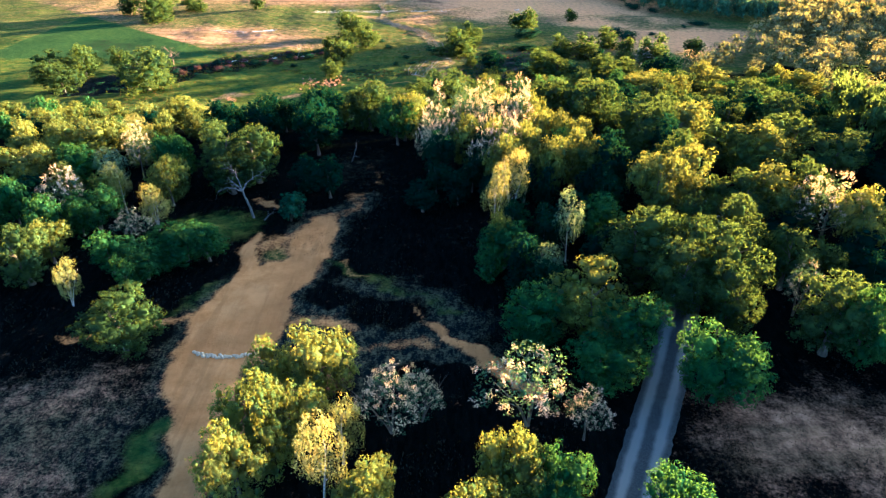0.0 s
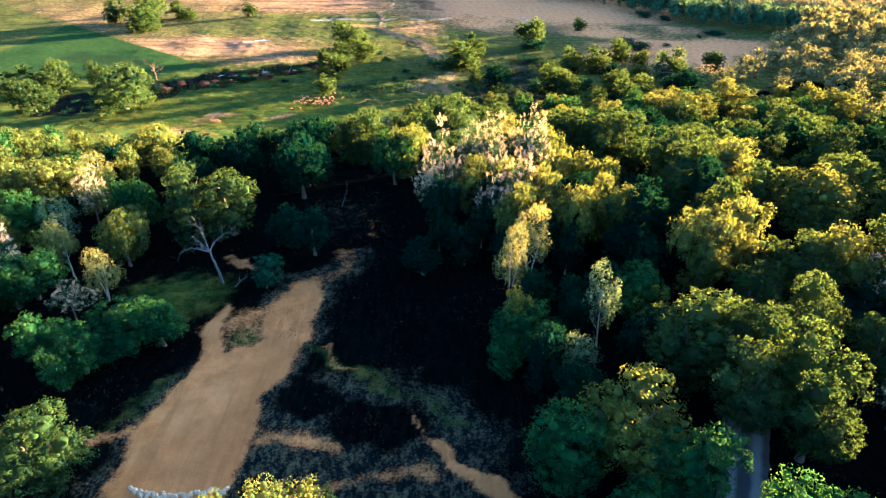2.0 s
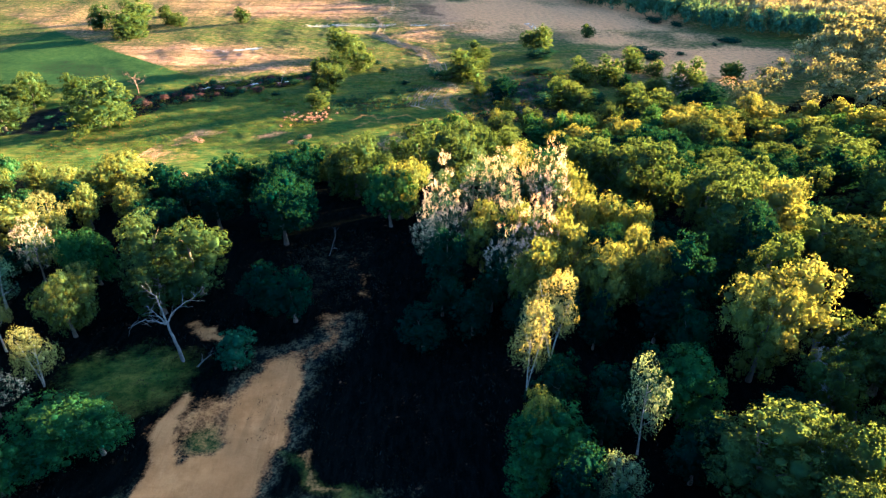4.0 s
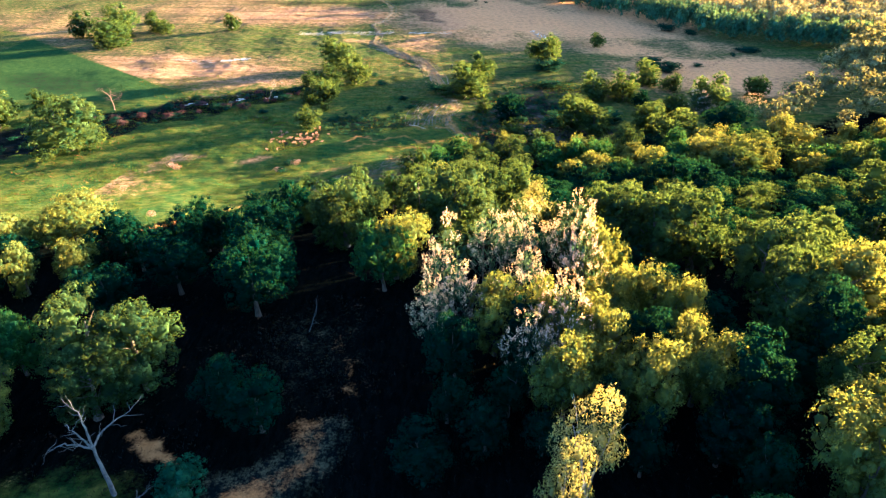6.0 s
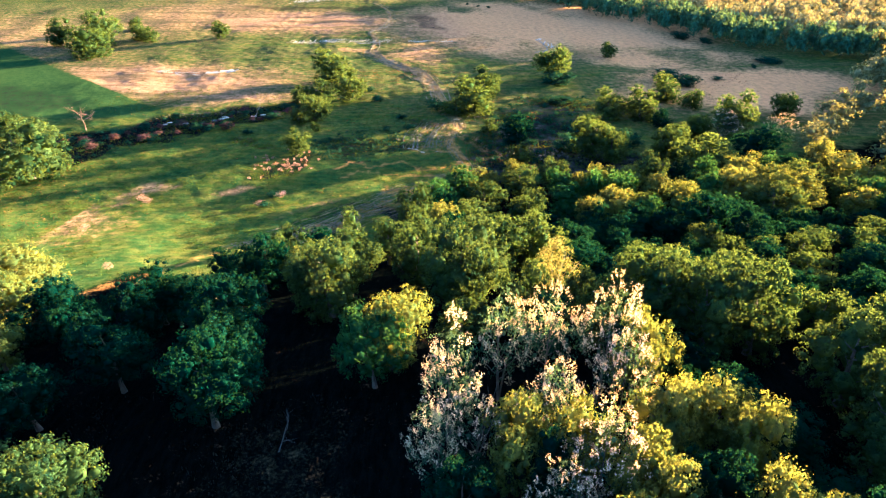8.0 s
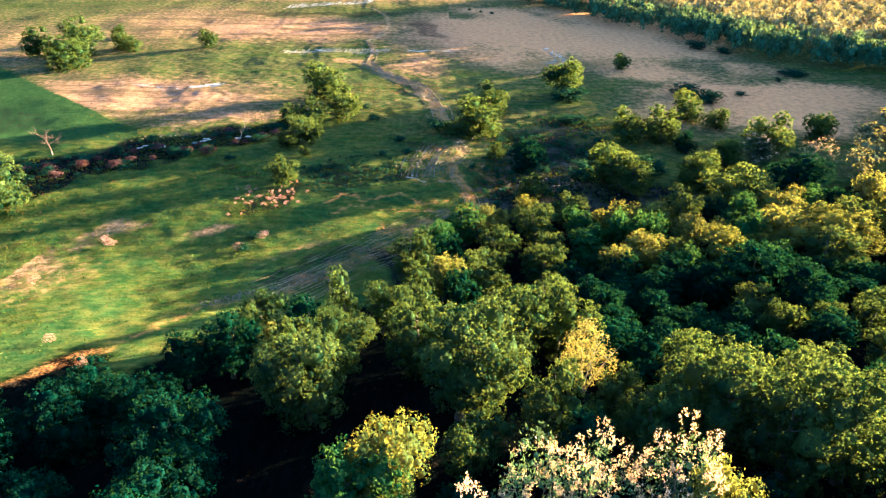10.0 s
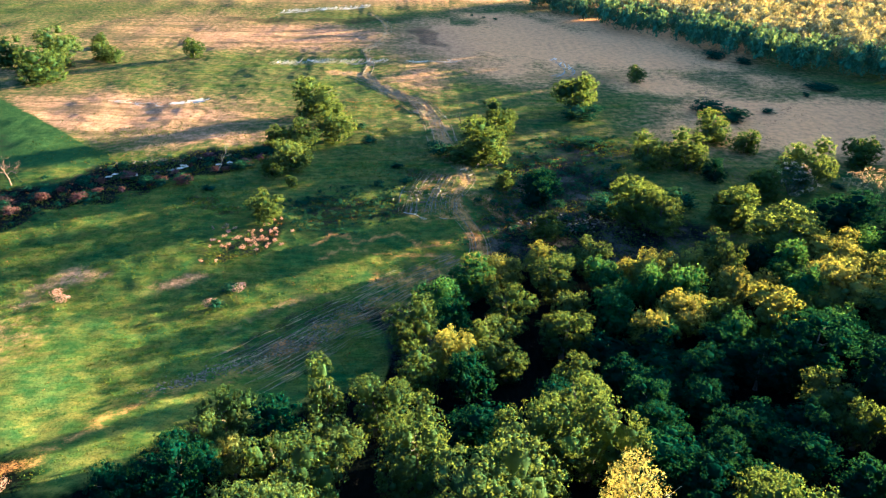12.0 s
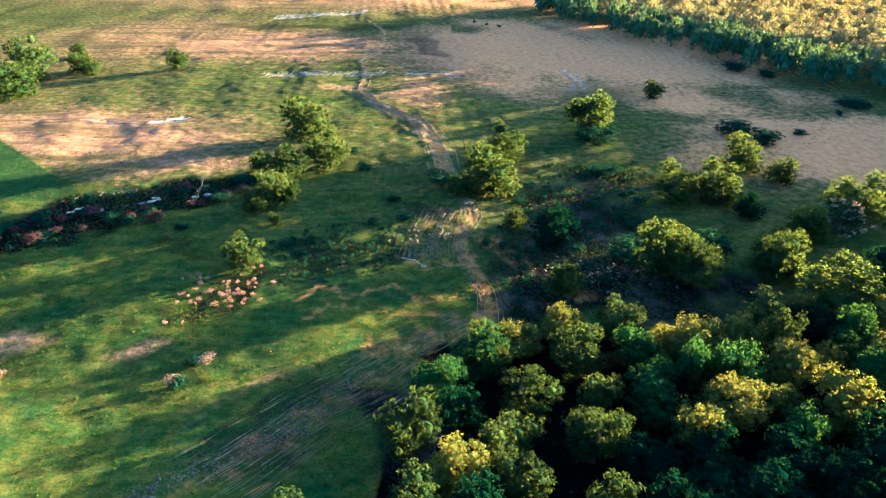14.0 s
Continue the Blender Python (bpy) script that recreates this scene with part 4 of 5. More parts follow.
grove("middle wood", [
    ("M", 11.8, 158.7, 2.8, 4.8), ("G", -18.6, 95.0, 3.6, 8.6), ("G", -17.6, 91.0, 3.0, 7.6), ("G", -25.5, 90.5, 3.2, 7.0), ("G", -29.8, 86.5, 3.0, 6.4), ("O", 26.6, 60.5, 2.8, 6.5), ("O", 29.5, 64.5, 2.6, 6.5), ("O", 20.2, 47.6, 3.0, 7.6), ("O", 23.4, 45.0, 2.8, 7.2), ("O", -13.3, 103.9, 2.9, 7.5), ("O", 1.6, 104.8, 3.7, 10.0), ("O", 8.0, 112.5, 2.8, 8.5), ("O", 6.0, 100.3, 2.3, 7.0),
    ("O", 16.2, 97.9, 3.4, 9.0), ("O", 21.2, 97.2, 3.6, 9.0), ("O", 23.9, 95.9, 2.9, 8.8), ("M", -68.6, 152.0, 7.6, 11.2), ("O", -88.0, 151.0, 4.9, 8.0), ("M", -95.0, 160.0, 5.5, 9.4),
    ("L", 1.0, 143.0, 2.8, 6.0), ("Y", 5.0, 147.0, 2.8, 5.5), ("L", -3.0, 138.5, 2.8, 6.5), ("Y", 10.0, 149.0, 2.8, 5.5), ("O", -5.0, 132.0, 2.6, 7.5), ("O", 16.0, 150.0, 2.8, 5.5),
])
grove("meadow trees", [
    ("M", 24.5, 163.6, 4.6, 8.7), ("S", 21.1, 165.9, 3.0, 3.0), ("M", 28.2, 161.3, 4.0, 7.6), ("M", 39.2, 163.3, 4.1, 7.7), ("S", 33.1, 168.2, 2.7, 3.5), ("W", 52.0, 173.1, 3.9, 5.1),
    ("W", 62.4, 172.2, 3.3, 5.6), ("M", 54.9, 175.1, 5.1, 9.6), ("M", 68.8, 184.8, 3.7, 6.9), ("M", 46.7, 172.1, 3.3, 6.3), ("G", 12.5, 171.4, 3.6, 6.8), ("M", 7.4, 175.3, 2.0, 3.7),
    ("S", 24.3, 194.9, 3.3, 2.0), ("M", -28.2, 212.3, 5.0, 9.4), ("M", -22.3, 197.8, 4.5, 8.4), ("M", -28.0, 193.3, 3.9, 7.3), ("M", -33.3, 195.2, 2.5, 4.6), ("M", -27.6, 182.8, 3.5, 6.6),
    ("M", -30.5, 180.2, 2.2, 4.1), ("M", -26.5, 176.2, 1.3, 2.4), ("M", -27.8, 164.5, 3.0, 5.5), ("M", 8.2, 200.6, 4.6, 8.0),
])
grove("meadow trees", [
    ("M", 4.6, 188.4, 5.0, 8.4), ("M", 1.2, 186.6, 3.2, 3.8), ("S", -2.6, 190.3, 3.2, 2.6), ("M", 25.6, 214.5, 5.3, 10.0), ("S", 26.5, 210.7, 4.7, 3.6), ("M", 44.2, 238.1, 2.8, 5.2), ("S", 54.4, 214.4, 4.3, 3.0),
    ("S", 56.5, 209.4, 3.7, 3.6), ("M", 48.0, 197.3, 3.7, 7.0), ("M", 39.4, 184.7, 4.4, 8.3), ("M", 52.3, 191.6, 2.8, 5.2), ("M", 32.4, 183.7, 4.1, 7.8), ("G", 42.0, 179.3, 2.5, 4.7),
    ("P", 79.0, 277.6, 1.7, 4.0), ("S", 71.7, 262.0, 3.6, 3.0), ("S", 78.6, 257.5, 2.8, 2.0), ("S", 14.9, 168.5, 1.5, 1.6), ("M", -101.3, 252.0, 6.4, 11.8), ("M", -101.2, 273.8, 2.8, 5.3),
    ("M", -90.1, 256.8, 2.9, 5.5), ("M", -70.4, 262.2, 3.4, 6.4), ("S", 87.1, 233.4, 4.9, 1.2), ("M", -99.0, 238.1, 5.7, 10.6),
])
grove("meadow trees", [
    ("M", -114.1, 251.1, 5.0, 9.4), ("M", -94.0, 259.7, 3.1, 5.8), ("M", -89.0, 164.0, 5.6, 9.9), ("M", -82.0, 170.0, 4.0, 7.7),
])


# ---- the woods between the single trees ----
# southeast corner lies out of view; added to shade the clearing
LANE_WOOD = [(20, 46), (17, 60), (20, 75), (22, 95), (14, 100), (12, 112), (80, 112), (90, 60), (90, 0), (50, -5), (38, 18), (37, 36)]
NORTH_WOOD = [(12, 112), (14, 144), (50, 154), (80, 152), (80, 112)]
WEST_SHADED = [(-44, 94), (-44, 100), (-33, 101), (-26, 104), (-20, 115), (-10, 121), (-6, 112), (-8, 104), (-18, 104), (-28, 101), (-36, 94)]
WEST_WOOD = [(-25, 62), (-31, 50), (-48, 48), (-64, 60), (-100, 120), (-70, 110), (-50, 104), (-33, 101), (-26, 104), (-20, 115), (-10, 121), (-6, 112), (-8, 104), (-18, 104), (-28, 101), (-38, 93), (-33, 76)]
MIDDLE_WOOD = [(-4, 90), (20, 94), (14, 120), (10, 145), (-3, 140), (-5, 125)]
EAST_WOOD = [(46, 112), (50, 155), (62, 172), (80, 190), (120, 215), (170, 190), (140, 120), (80, 100)]
FAR_BELT = [(40, 357), (62, 315), (80, 292), (92, 266), (106, 251), (156, 234), (222, 214), (240, 260), (180, 335), (60, 374)]
EAST_RIDGE = [(84, 106), (84, 186), (98, 212), (122, 237), (190, 212), (150, 120)]
LANE_NEAR = [(22, 46), (20, 60), (20, 75), (22, 95), (14, 100), (12, 112), (48, 112), (48, 36), (38, 36)]
EAST_EDGE = [(95, 205), (121, 238), (195, 212), (165, 186)]
LANE_SHADING = [(58, 20), (60, 112), (84, 106), (120, 112), (120, 30), (90, -10)]
undergrowth("east_tall_woodland", "tall woodland with low sun put into its pale gold leaves", EAST_RIDGE, "E", (2.4, 3.8), (5.8, 8.2), 700, 0.7, 2)
undergrowth("east_tall_woodland", "tall woodland at the field edge, sunlight in its pale gold", EAST_EDGE, "E", (2.8, 4.4), (8.5, 11.0), 900, 0.5, 2.5)
# mostly out of view, added to block sun from the lane wood
undergrowth("lane_tall_woodland", "tall dark olive woodland beyond the lane, mostly unseen, added for shade", LANE_SHADING, "O", (2.8, 4.4), (7.5, 10.5), 500, 0.7, 2.5)
# dark kinds G, O stand where shade falls; Y, L at lit edges
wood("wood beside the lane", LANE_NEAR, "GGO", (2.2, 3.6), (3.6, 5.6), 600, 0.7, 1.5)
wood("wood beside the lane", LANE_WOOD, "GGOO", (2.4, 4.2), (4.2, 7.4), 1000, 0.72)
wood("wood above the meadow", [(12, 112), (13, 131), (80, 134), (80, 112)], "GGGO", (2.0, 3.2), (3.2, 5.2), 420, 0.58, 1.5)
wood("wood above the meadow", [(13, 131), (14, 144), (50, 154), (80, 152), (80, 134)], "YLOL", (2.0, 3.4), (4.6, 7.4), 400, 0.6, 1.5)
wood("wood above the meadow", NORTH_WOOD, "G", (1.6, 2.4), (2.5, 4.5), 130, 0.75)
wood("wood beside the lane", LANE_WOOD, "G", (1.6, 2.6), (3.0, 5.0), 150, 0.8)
wood("western wood", WEST_SHADED, "OOG", (1.8, 3.0), (4.5, 6.5), 260, 0.7)
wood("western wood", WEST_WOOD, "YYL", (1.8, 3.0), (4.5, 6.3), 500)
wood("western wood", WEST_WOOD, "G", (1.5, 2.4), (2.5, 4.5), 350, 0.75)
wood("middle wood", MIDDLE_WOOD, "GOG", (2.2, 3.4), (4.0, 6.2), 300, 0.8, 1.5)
undergrowth("east_woodland", "woodland with low sun put into its pale gold colour", EAST_WOOD, "E", (2.4, 4.0), (5.5, 9.0), 500, 0.7)
# green front row stands in for the belt's shaded face
undergrowth("far_hedge", "green hedge front of the far belt, shade and haze in its colour", [(28, 350), (50, 304), (69, 281), (81, 255), (97, 240), (150, 223), (220, 205), (222, 214), (154, 233), (104, 250), (90, 264), (78, 291), (60, 314), (38, 356)], "H", (2.2, 3.4), (7.0, 9.5), 2600, 0.42, 2.5)
undergrowth("far_woodland", "dense far belt of trees, sunlit tops put into its gold colour", FAR_BELT, "F", (2.6, 4.2), (8.0, 9.6), 1500, 0.55, 2)

# ---- wheel ruts and standing water ----
def ruts(line, count, spread, half, seed, lift=0.05, broken=0.35, longest=22):
    """Narrow uneven wheel ruts that run side by side along a bent line, with gaps."""
    rng = np.random.default_rng(seed)
    c = curve_points(line, 0.8)
    d = np.gradient(c, axis=0)
    d /= np.linalg.norm(d, axis=1)[:, None]
    side = np.stack([d[:, 1], -d[:, 0]], 1)
    out = []
    for k in range(count):
        off = spread * rng.uniform(-1, 1) + 0.35 * np.sin(np.arange(len(c)) * rng.uniform(0.08, 0.25) + rng.random() * 6)
        run = c + side * off[:, None]
        i = 0
        while i < len(run) - 4:
            n = int(rng.integers(4, longest))
            if rng.random() > broken and len(run[i:i + n]) > 3:
                out.append(ribbon(run[i:i + n], half * rng.uniform(0.6, 1.4), lift, 0.5, 2, 0.7, int(rng.integers(1e6)), True))
            i += n + int(rng.integers(0, 4))
    return out


pale = ruts([(-2.0, 196.0), (-4.1, 210.1), (-7.7, 221.6), (-15.3, 230.9), (-21.5, 243.8)], 18, 2.8, 0.06, 19, 0.02, 0.4) + ruts(MAIN_TRACK, 14, 1.5, 0.04, 1, 0.02, 0.5) + ruts(UPPER_TRACK, 5, 1.2, 0.08, 2) + ruts(LOWER_FAN, 80, 4.4, 0.045, 3, 0.02, 0.55, 6) + ruts(RUT_PATCH, 44, 4.6, 0.022, 6, 0.02, 0.5, 12) + ruts([(-8, 214), (-16, 232), (-30, 246)], 6, 2.0, 0.07, 7)
v, f = join(pale)
tagged(new("wheel_ruts", raw_mesh("wheel_ruts", v, f, MUD)), "pale dried mud ridges of wheel ruts across the meadow", "ruts", kind="stuff")
wet_ruts = ruts(MAIN_TRACK, 4, 1.4, 0.04, 11, 0.02, 0.6, 9) + ruts(LOWER_FAN, 40, 4.4, 0.06, 13, 0.02, 0.55, 6) + ruts(RUT_PATCH, 20, 4.6, 0.05, 16, 0.02, 0.5) + ruts([(28, 262), (30, 250), (26, 243)], 8, 2.5, 0.12, 17, 0.02)
v, f = join(wet_ruts)
tagged(new("wet_ruts", raw_mesh("wet_ruts", v, f, DARK_MUD)), "dark wet grooves between the wheel ruts", "ruts", kind="stuff")


def puddle_strips(line, count, length, half, seed, across=0.0):
    """Short curved strips of water in churned ground."""
    rng = np.random.default_rng(seed)
    c = curve_points(line, 1.0)
    out = []
    for k in range(count):
        p = c[rng.integers(0, len(c))] + rng.normal(0, 0.6, 2)
        a = across + rng.normal(0, 0.25)
        n = length * rng.uniform(0.5, 1.3)
        u = np.linspace(-0.5, 0.5, 5)[:, None]
        q = p + u * n * np.array([math.cos(a), math.sin(a)]) + (u ** 2) * n * 0.35 * np.array([-math.sin(a), math.cos(a)])
        out.append(ribbon(q, half * rng.uniform(0.6, 1.5), 0.02, 0.6, 2, 0.8, int(rng.integers(1e6))))
    return out


def comb(x0, y0, x1, y1, count, depth, half, seed):
    """A comb of short curved water-filled ruts across a line."""
    rng = np.random.default_rng(seed)
    out = []
    for k in range(count):
        u = (k + 0.6 * rng.random()) / count
        x, y = x0 + (x1 - x0) * u, y0 + (y1 - y0) * u + rng.normal(0, 0.5)
        q = np.array([(x - 1.0, y - depth * 0.5), (x - 0.1, y - depth * 0.1), (x + 0.3, y + depth * 0.2), (x + 0.1, y + depth * 0.5)]) + rng.normal(0, 0.12, (4, 2))
        out.append(ribbon(q, half * rng.uniform(0.5, 1.5), 0.015, 0.5, 2, 0.6, int(rng.integers(1e6)), True))
    return out


water = comb(-48.0, 258.0, -17.0, 260.0, 44, 5.5, 0.12, 21) + comb(-62.0, 334.0, -30.0, 346.0, 34, 9.0, 0.22, 22) + puddle_strips([(-44, 257.6), (-36, 258.5), (-28.5, 257.2), (-18, 260.8)], 9, 5.0, 0.16, 20, 0.05) \
    + puddle_strips([(-10.6, 259.0), (-0.3, 258.1), (6.9, 262.1)], 8, 4.0, 0.22, 23, 0.1) + puddle_strips([(28, 262), (31, 252)], 7, 3.0, 0.2, 24, 1.3) + puddle_strips([(-76.4, 219.3), (-70.2, 220.7), (-62.6, 217.3)], 9, 4.0, 0.18, 25, -0.2) \
    + puddle_strips([(-60.6, 220.8), (-55.4, 222.2)], 5, 3.0, 0.6, 26, 0.2) + puddle_strips([(-7.6, 165.8), (-4.3, 164.7), (-1.5, 165.0)], 4, 1.6, 0.1, 27, -0.1) + puddle_strips([(-64, 177), (-52, 182), (-38, 186)], 8, 1.7, 0.28, 28, 0.35) + puddle_strips([(5, 188), (2, 182)], 6, 1.0, 0.15, 29, 1.0)
v, f = join(water)
tagged(new("puddles", raw_mesh("puddles", v, f, WATER)), "rain puddles lying in churned wheel tracks, sky reflection in their colour", "puddle", kind="stuff")


# ---- grass and straw ----
def tufts(name, label, rng, x, y, material, high, wide, blades=3):
    """Tufts of upright blades on the land."""
    m = len(x) * blades
    bx, by = np.repeat(x, blades) + rng.normal(0, 0.10, m), np.repeat(y, blades) + rng.normal(0, 0.10, m)
    bz = land(bx, by) - 0.06
    a = rng.random(m) * 6.283
    h = high * np.repeat(rng.uniform(0.5, 1.4, len(x)), blades) * rng.uniform(0.6, 1.2, m)
    w = wide * rng.uniform(0.6, 1.4, m)
    low = np.stack([bx, by, bz], 1)
    s = np.stack([np.cos(a), np.sin(a), np.zeros(m)], 1) * w[:, None]
    tip = low + np.stack([rng.normal(0, 0.35, m) * h, rng.normal(0, 0.35, m) * h, h], 1)
    v = np.stack([low - s, low + s, tip], 1).reshape(-1, 3)
    return tagged(new(name, raw_mesh(name, v, np.arange(3 * m).reshape(m, 3), material)), label, "grass", kind="stuff")


def meadow_only(x, y, margin=1.0):
    return y > np.interp(x, [p[0] for p in WOOD_EDGE], [p[1] for p in WOOD_EDGE]) + margin


rng, x, y = strewn_open(-75, 60, 112, 205, 95000, 31, 0.2, -0.2)
k = meadow_only(x, y)
tufts("meadow_grass", "short green and yellowing meadow grass tufts", rng, x[k], y[k], BLADE, 0.17, 0.06)
rng, x, y = strewn_open(-80, 60, 112, 225, 12000, 35, 0.3, 0.5)
k = meadow_only(x, y)
tufts("coarse_grass", "coarse dark green tussocks in the meadow", rng, x[k], y[k], TUSSOCK, 0.22, 0.08)
rng, x, y = strewn_open(-75, 75, 125, 225, 26000, 32, 0.12, 0.95)
k = meadow_only(x, y)
tufts("dry_grass", "pinkish dry grass tussocks in the meadow", rng, x[k], y[k], DRY_BLADE, 0.22, 0.05)
rng, x, y = strewn_open(-40, 36, 22, 90, 30000, 33, 0.5, 0.35)
k = (along(x, y, SAND_TRACK)[0] > 4.2) & (along(x, y, ROAD)[0] > 2.2) & (along(x, y, SAND_ARM)[0] > 1.8)
tufts("straw_grass", "dead grass on clearing ground, shade in its dark colour", rng, x[k], y[k], STRAW, 0.24, 0.035)


# ---- shrubs, dead wood and small things ----
def bare_tree(name, label, x, y, seed, height, lean, girth, material, levels=3, kids=4):
    """A leafless tree: a bent trunk that forks again and again into thin twigs."""
    rng = np.random.default_rng(seed)
    pieces = []

    def limb(start, way, length, radius, level):
        u = np.linspace(0, 1, 6)[:, None]
        bend = rng.normal(0, 0.22, 3) * length
        line = start + way * length * u + bend * u ** 2 + rng.normal(0, 0.025, (6, 3)) * length * u
        pieces.append(tube(line, radius * (1 - 0.72 * u[:, 0]), 6 if level == 0 else 4))
        if level >= levels:
            return
        for q in np.linspace(0.45, 1.0, kids):
            i = q * 5
            at = line[int(i)] * (1 - i % 1) + line[min(5, int(i) + 1)] * (i % 1)
            w = way + rng.normal(0, 0.75, 3) + np.array([0, 0, 0.15])
            w /= np.linalg.norm(w)
            limb(at, w, length * rng.uniform(0.35, 0.62), radius * (1 - 0.6 * q) * 0.75, level + 1)

    limb(np.array([0, 0, -0.2]), np.array([lean[0], lean[1], 1.0]), height, girth, 0)
    v, f = join(pieces)
    base = new(name)
    base.location = (x, y, z_at(x, y))
    tagged(base, label, "tree")
    part("limb", raw_mesh("limb", v, f, material), base)
    return base


def dead_tree(label, x, y, trunk, arms, girth, seed):
    """A bleached dead tree: a bent trunk, a few long crooked arms, and short twigs along them."""
    rng = np.random.default_rng(seed)
    base = new("dead_tree")
    base.location = (x, y, z_at(x, y))
    tagged(base, label, "tree")

    def bent(points):
        q = np.array(points, float)
        u = np.linspace(0, len(q) - 1, 12)
        line = np.stack([np.interp(u, np.arange(len(q)), q[:, c]) for c in range(3)], 1)
        return line + rng.normal(0, 0.05, line.shape) * np.linspace(0, 1, 12)[:, None]

    line = bent(trunk)
    part("trunk", raw_mesh("trunk", *tube(line, girth * np.linspace(1.3, 0.7, 12), 8), DEAD_BARK), base)
    for arm in arms:
        line = bent([trunk[-1], *arm])
        pieces = [tube(line, girth * np.linspace(0.62, 0.12, 12), 6)]
        for i in rng.integers(3, 12, 7):
            way = unit((line[min(i, 11)] - line[i - 3])[None] + rng.normal(0, 0.9, (1, 3)))[0]
            u = np.linspace(0, 1, 5)[:, None]
            twig = line[i] + way * u * rng.uniform(0.5, 1.3) + rng.normal(0, 0.06, (5, 3)) * u
            pieces.append(tube(twig, girth * np.linspace(0.22, 0.06, 5), 4))
        part("limb", raw_mesh("limb", *join(pieces), DEAD_BARK), base)
    return base


dead_tree("bleached leafless dead tree leaning over the clearing", -21.6, 67.2, [(0, 0, -0.2), (-0.4, 0.4, 1.2), (-1.2, 1.2, 2.8)],
          [[(-0.9, 1.9, 3.5), (-0.2, 2.5, 3.9), (0.7, 3.0, 4.2)], [(-1.7, 1.8, 3.8), (-2.1, 2.3, 4.7), (-2.9, 2.6, 5.1)], [(-2.1, 1.2, 3.1), (-2.9, 1.1, 3.3), (-3.8, 0.9, 2.9)], [(-2.0, 1.5, 3.5), (-2.9, 1.8, 4.2)]], 0.13, 4)
bare_tree("dead_branch", "grey fallen dead limb lying in grass", -20.4, 66.4, 9, 1.6, (0.9, 0.1), 0.08, DEAD_BARK, 2, 3)
bare_tree("dead_branch", "thin pale dead branch on shade-dark wood floor", -12.6, 84.3, 31, 1.8, (0.5, 0.3), 0.05, DEAD_BARK, 2, 3)
bare_tree("bare_tree", "leafless grey tree beside the ditch", -40.3, 183.0, 12, 3.0, (0.55, 0.1), 0.10, DEAD_BARK)
bare_tree("bare_tree", "bare twiggy tree among meadow bushes", 1.2, 205.0, 15, 3.2, (0.1, 0.0), 0.10, BARK)
bare_tree("bare_tree", "reddish bare twiggy tree by the ditch", -71.5, 176.2, 18, 3.2, (0.05, 0.0), 0.12, bark_material("red_twig", (0.10, 0.06, 0.05), (0.20, 0.12, 0.10)), 4, 5)
bare_tree("bare_tree", "bare twigs standing above a dark thicket", 52.5, 214.5, 21, 4.4, (0.0, 0.0), 0.10, BARK)


def shrubs(group, key, places, radius, height):
    for x, y in places:
        tagged(plant(key, x, y, random.uniform(*radius), random.uniform(*height), 1), group=group)


spot = random.Random(8)
shrubs("russet shrubs in the meadow", "R", [(spot.gauss(-29.0, 3.0), spot.gauss(157.8, 2.6)) for _ in range(64)], (0.18, 0.45), (0.3, 0.65))
shrubs("ditch shrubs", "D", [(-74 + 1.8 * i + spot.gauss(0, 1.2), 164.0 + 1.1 * i + spot.gauss(0, 2.6)) for i in range(26)], (0.7, 1.8), (0.5, 1.6))
shrubs("ditch shrubs", "S", [(-78 + 2.0 * i + spot.gauss(0, 1.0), 163.5 + 1.15 * i + spot.gauss(0, 3.4)) for i in range(24)], (1.0, 2.6), (0.6, 1.5))
undergrowth("ditch_heath", "low dark heather and bramble along the ditch", [(-86, 148), (-66, 158), (-52, 174), (-38, 183), (-30, 189), (-34, 194), (-52, 189), (-66, 181), (-80, 172)], "S", (0.5, 1.3), (0.3, 0.9), 420, 0.55, 3)
shrubs("low meadow bushes", "R", [(-29.2, 142.4), (-26.8, 145.8), (-33.5, 111.3), (-39.4, 116.3), (-50.3, 131.9), (-48.0, 144.5), (-46.5, 142.9)], (0.8, 1.4), (0.6, 1.1))
shrubs("low meadow bushes", "S", [(-28.4, 142.0), (-27.8, 145.4), (-18.6, 204.0), (-16, 196), (3, 170), (9, 184), (-10, 184), (-12.5, 176), (-8, 178), (24, 176), (20, 183), (27, 183), (61, 176), (66, 214), (80, 226), (12, 321), (8, 326), (16, 318)], (0.8, 1.9), (0.6, 1.3))
undergrowth("heath", "low dark heather and bramble beside the track", [(5, 156), (4, 170), (7, 185), (14, 198), (30, 200), (34, 186), (22, 170), (16, 155)], "S", (0.4, 1.1), (0.35, 0.9), 420, 0.6, 3)
undergrowth("heath", "low dark heather patch in the meadow", [(-27, 170), (-20, 176), (-10, 176), (-8, 164), (-16, 159), (-24, 161)], "S", (0.3, 0.8), (0.25, 0.6), 520, 0.55, 3)
wood("blossom grove", [(4, 53), (6, 68), (-1, 73), (-1, 92), (20, 95), (19, 75), (18, 60), (15, 48), (9, 47)], "G", (1.5, 2.4), (4.2, 6.2), 400, 0.65)

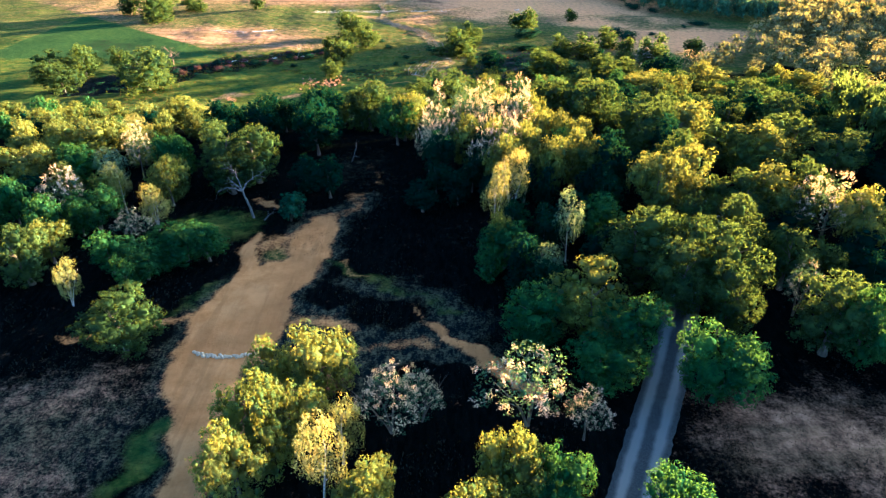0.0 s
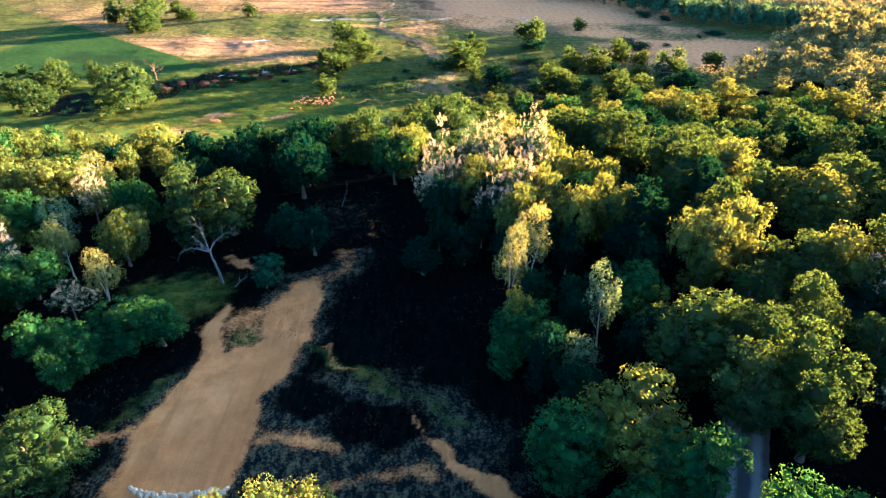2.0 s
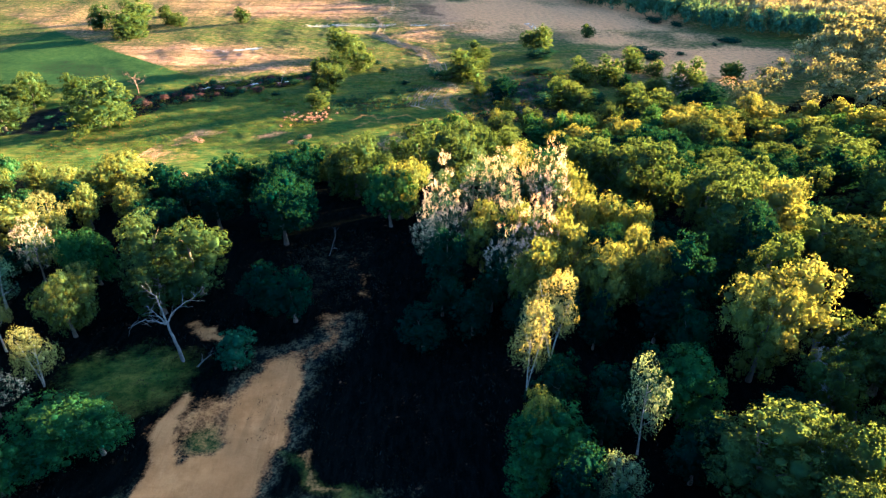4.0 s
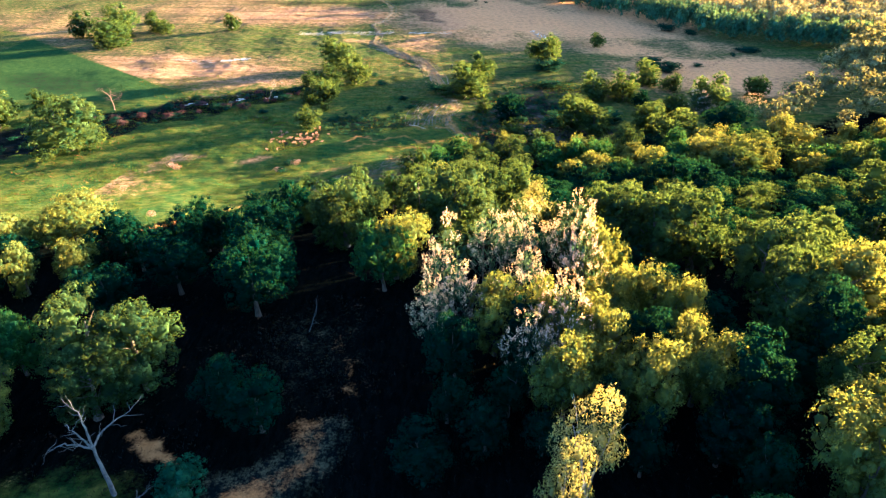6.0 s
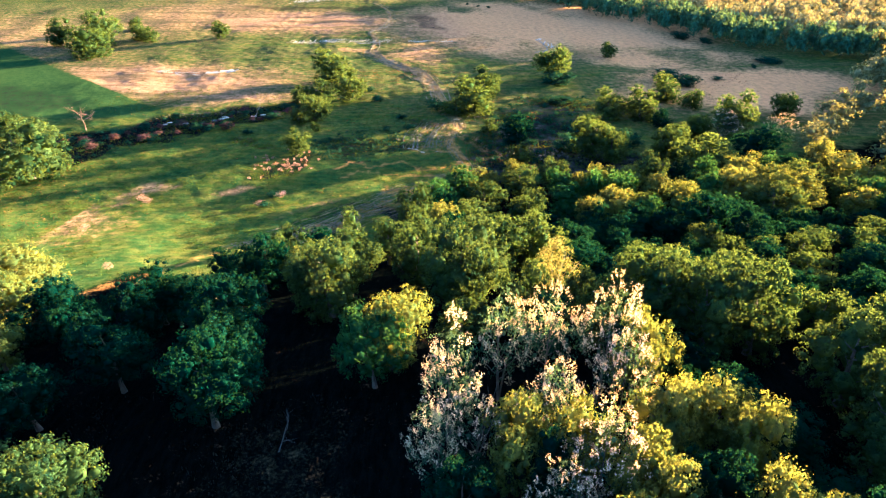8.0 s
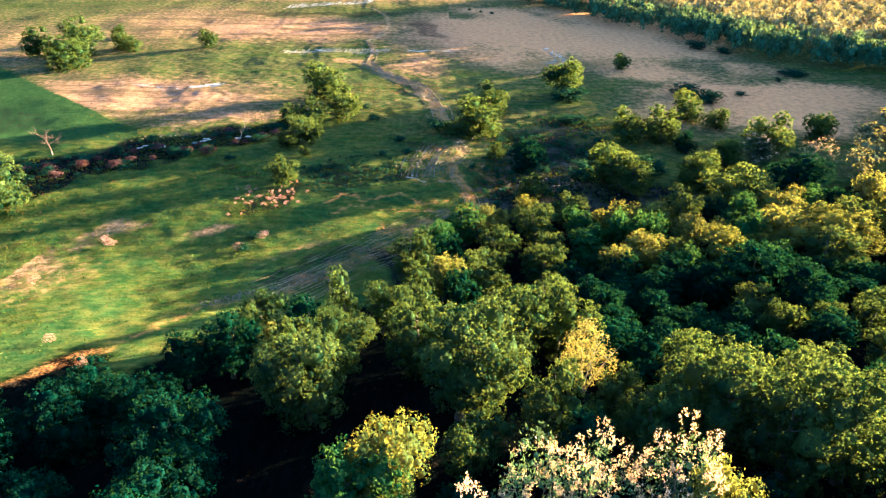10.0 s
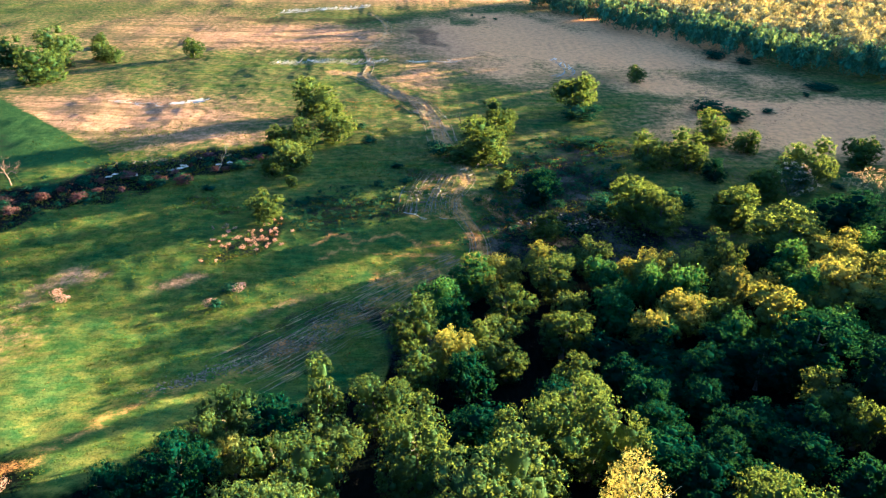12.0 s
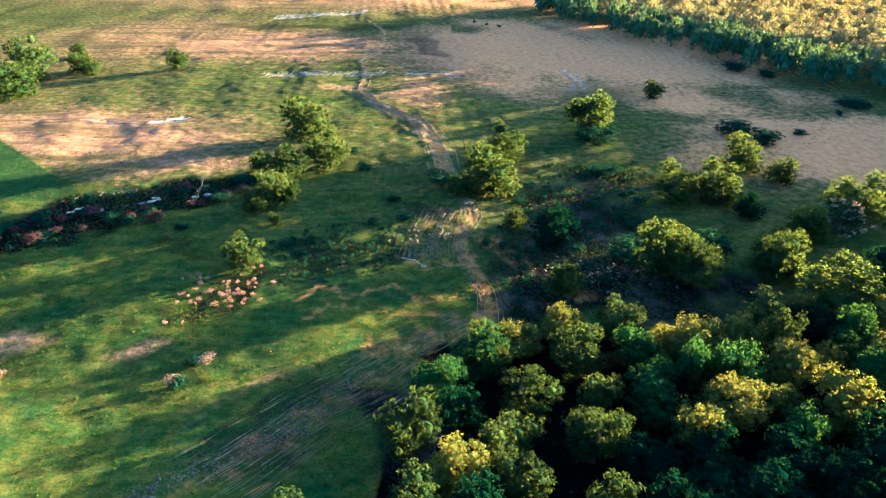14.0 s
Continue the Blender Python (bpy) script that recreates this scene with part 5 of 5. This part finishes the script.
# churned ground strewn with pale clods
def clods(name, label, places, count, seed, size):
    rng = np.random.default_rng(seed)
    pieces = []
    iv, itri = ICO1
    for cx, cy, rx, ry, turn in places:
        a = radians(turn)
        for _ in range(int(count * rx * ry)):
            u, v = rng.normal(0, 0.5, 2) * (rx, ry)
            x, y = cx + u * math.cos(a) - v * math.sin(a), cy + u * math.sin(a) + v * math.cos(a)
            g = size * rng.uniform(0.4, 1.4) * rng.uniform(0.6, 1.4, 3) * (1, 1, 0.5)
            pieces.append((iv * g * (1 + rng.normal(0, 0.15, (len(iv), 1))) + np.array([x, y, z_at(x, y) + 0.02]), itri))
    v, f = join(pieces)
    return tagged(new(name, raw_mesh(name, v, f, CLOD)), label, "clods", kind="stuff")


clods("clods", "grey dried clods on churned wet ground", [(-17.5, 134.5, 8.0, 1.5, 42), (-13.0, 141.0, 4.5, 1.0, 38), (-25.5, 127.5, 5.0, 1.2, 40)], 40, 51, 0.095)
clods("clods", "grey dried clods beside the ditch", [(-52, 186.5, 9, 1.6, 12), (-4.5, 172, 3.5, 5, 80), (5, 186, 3, 2.5, 0), (16, 163, 8, 4, 0)], 5, 52, 0.17)

# a low broken rim of pale stones across the sandy ground
rim = random.Random(3)
stone_bm = bmesh.new()
bmesh.ops.create_icosphere(stone_bm, subdivisions=2, radius=0.5)
for p in stone_bm.verts:
    p.co *= 1 + 0.25 * noise.noise(p.co * 2.3)
stone_mesh = bpy.data.meshes.new("stone")
stone_bm.to_mesh(stone_mesh)
stone_bm.free()
stone_mesh.materials.append(PALE_STONE)
for i in range(34):
    u = i / 33
    x, y = -20.3 + 6.2 * u + rim.gauss(0, 0.08), 42.5 - 0.5 * math.sin(u * 3.1) + rim.gauss(0, 0.10)
    ob = new("stone", stone_mesh)
    ob.matrix_basis = pose(x, y, z_at(x, y) + 0.1, 0, 0, rim.uniform(0, 360)) @ Matrix.Diagonal((rim.uniform(0.3, 0.6), rim.uniform(0.2, 0.35), rim.uniform(0.2, 0.35), 1))
    tagged(ob, "small pale stone on bare sandy ground", "stone", group="stones across the sand")
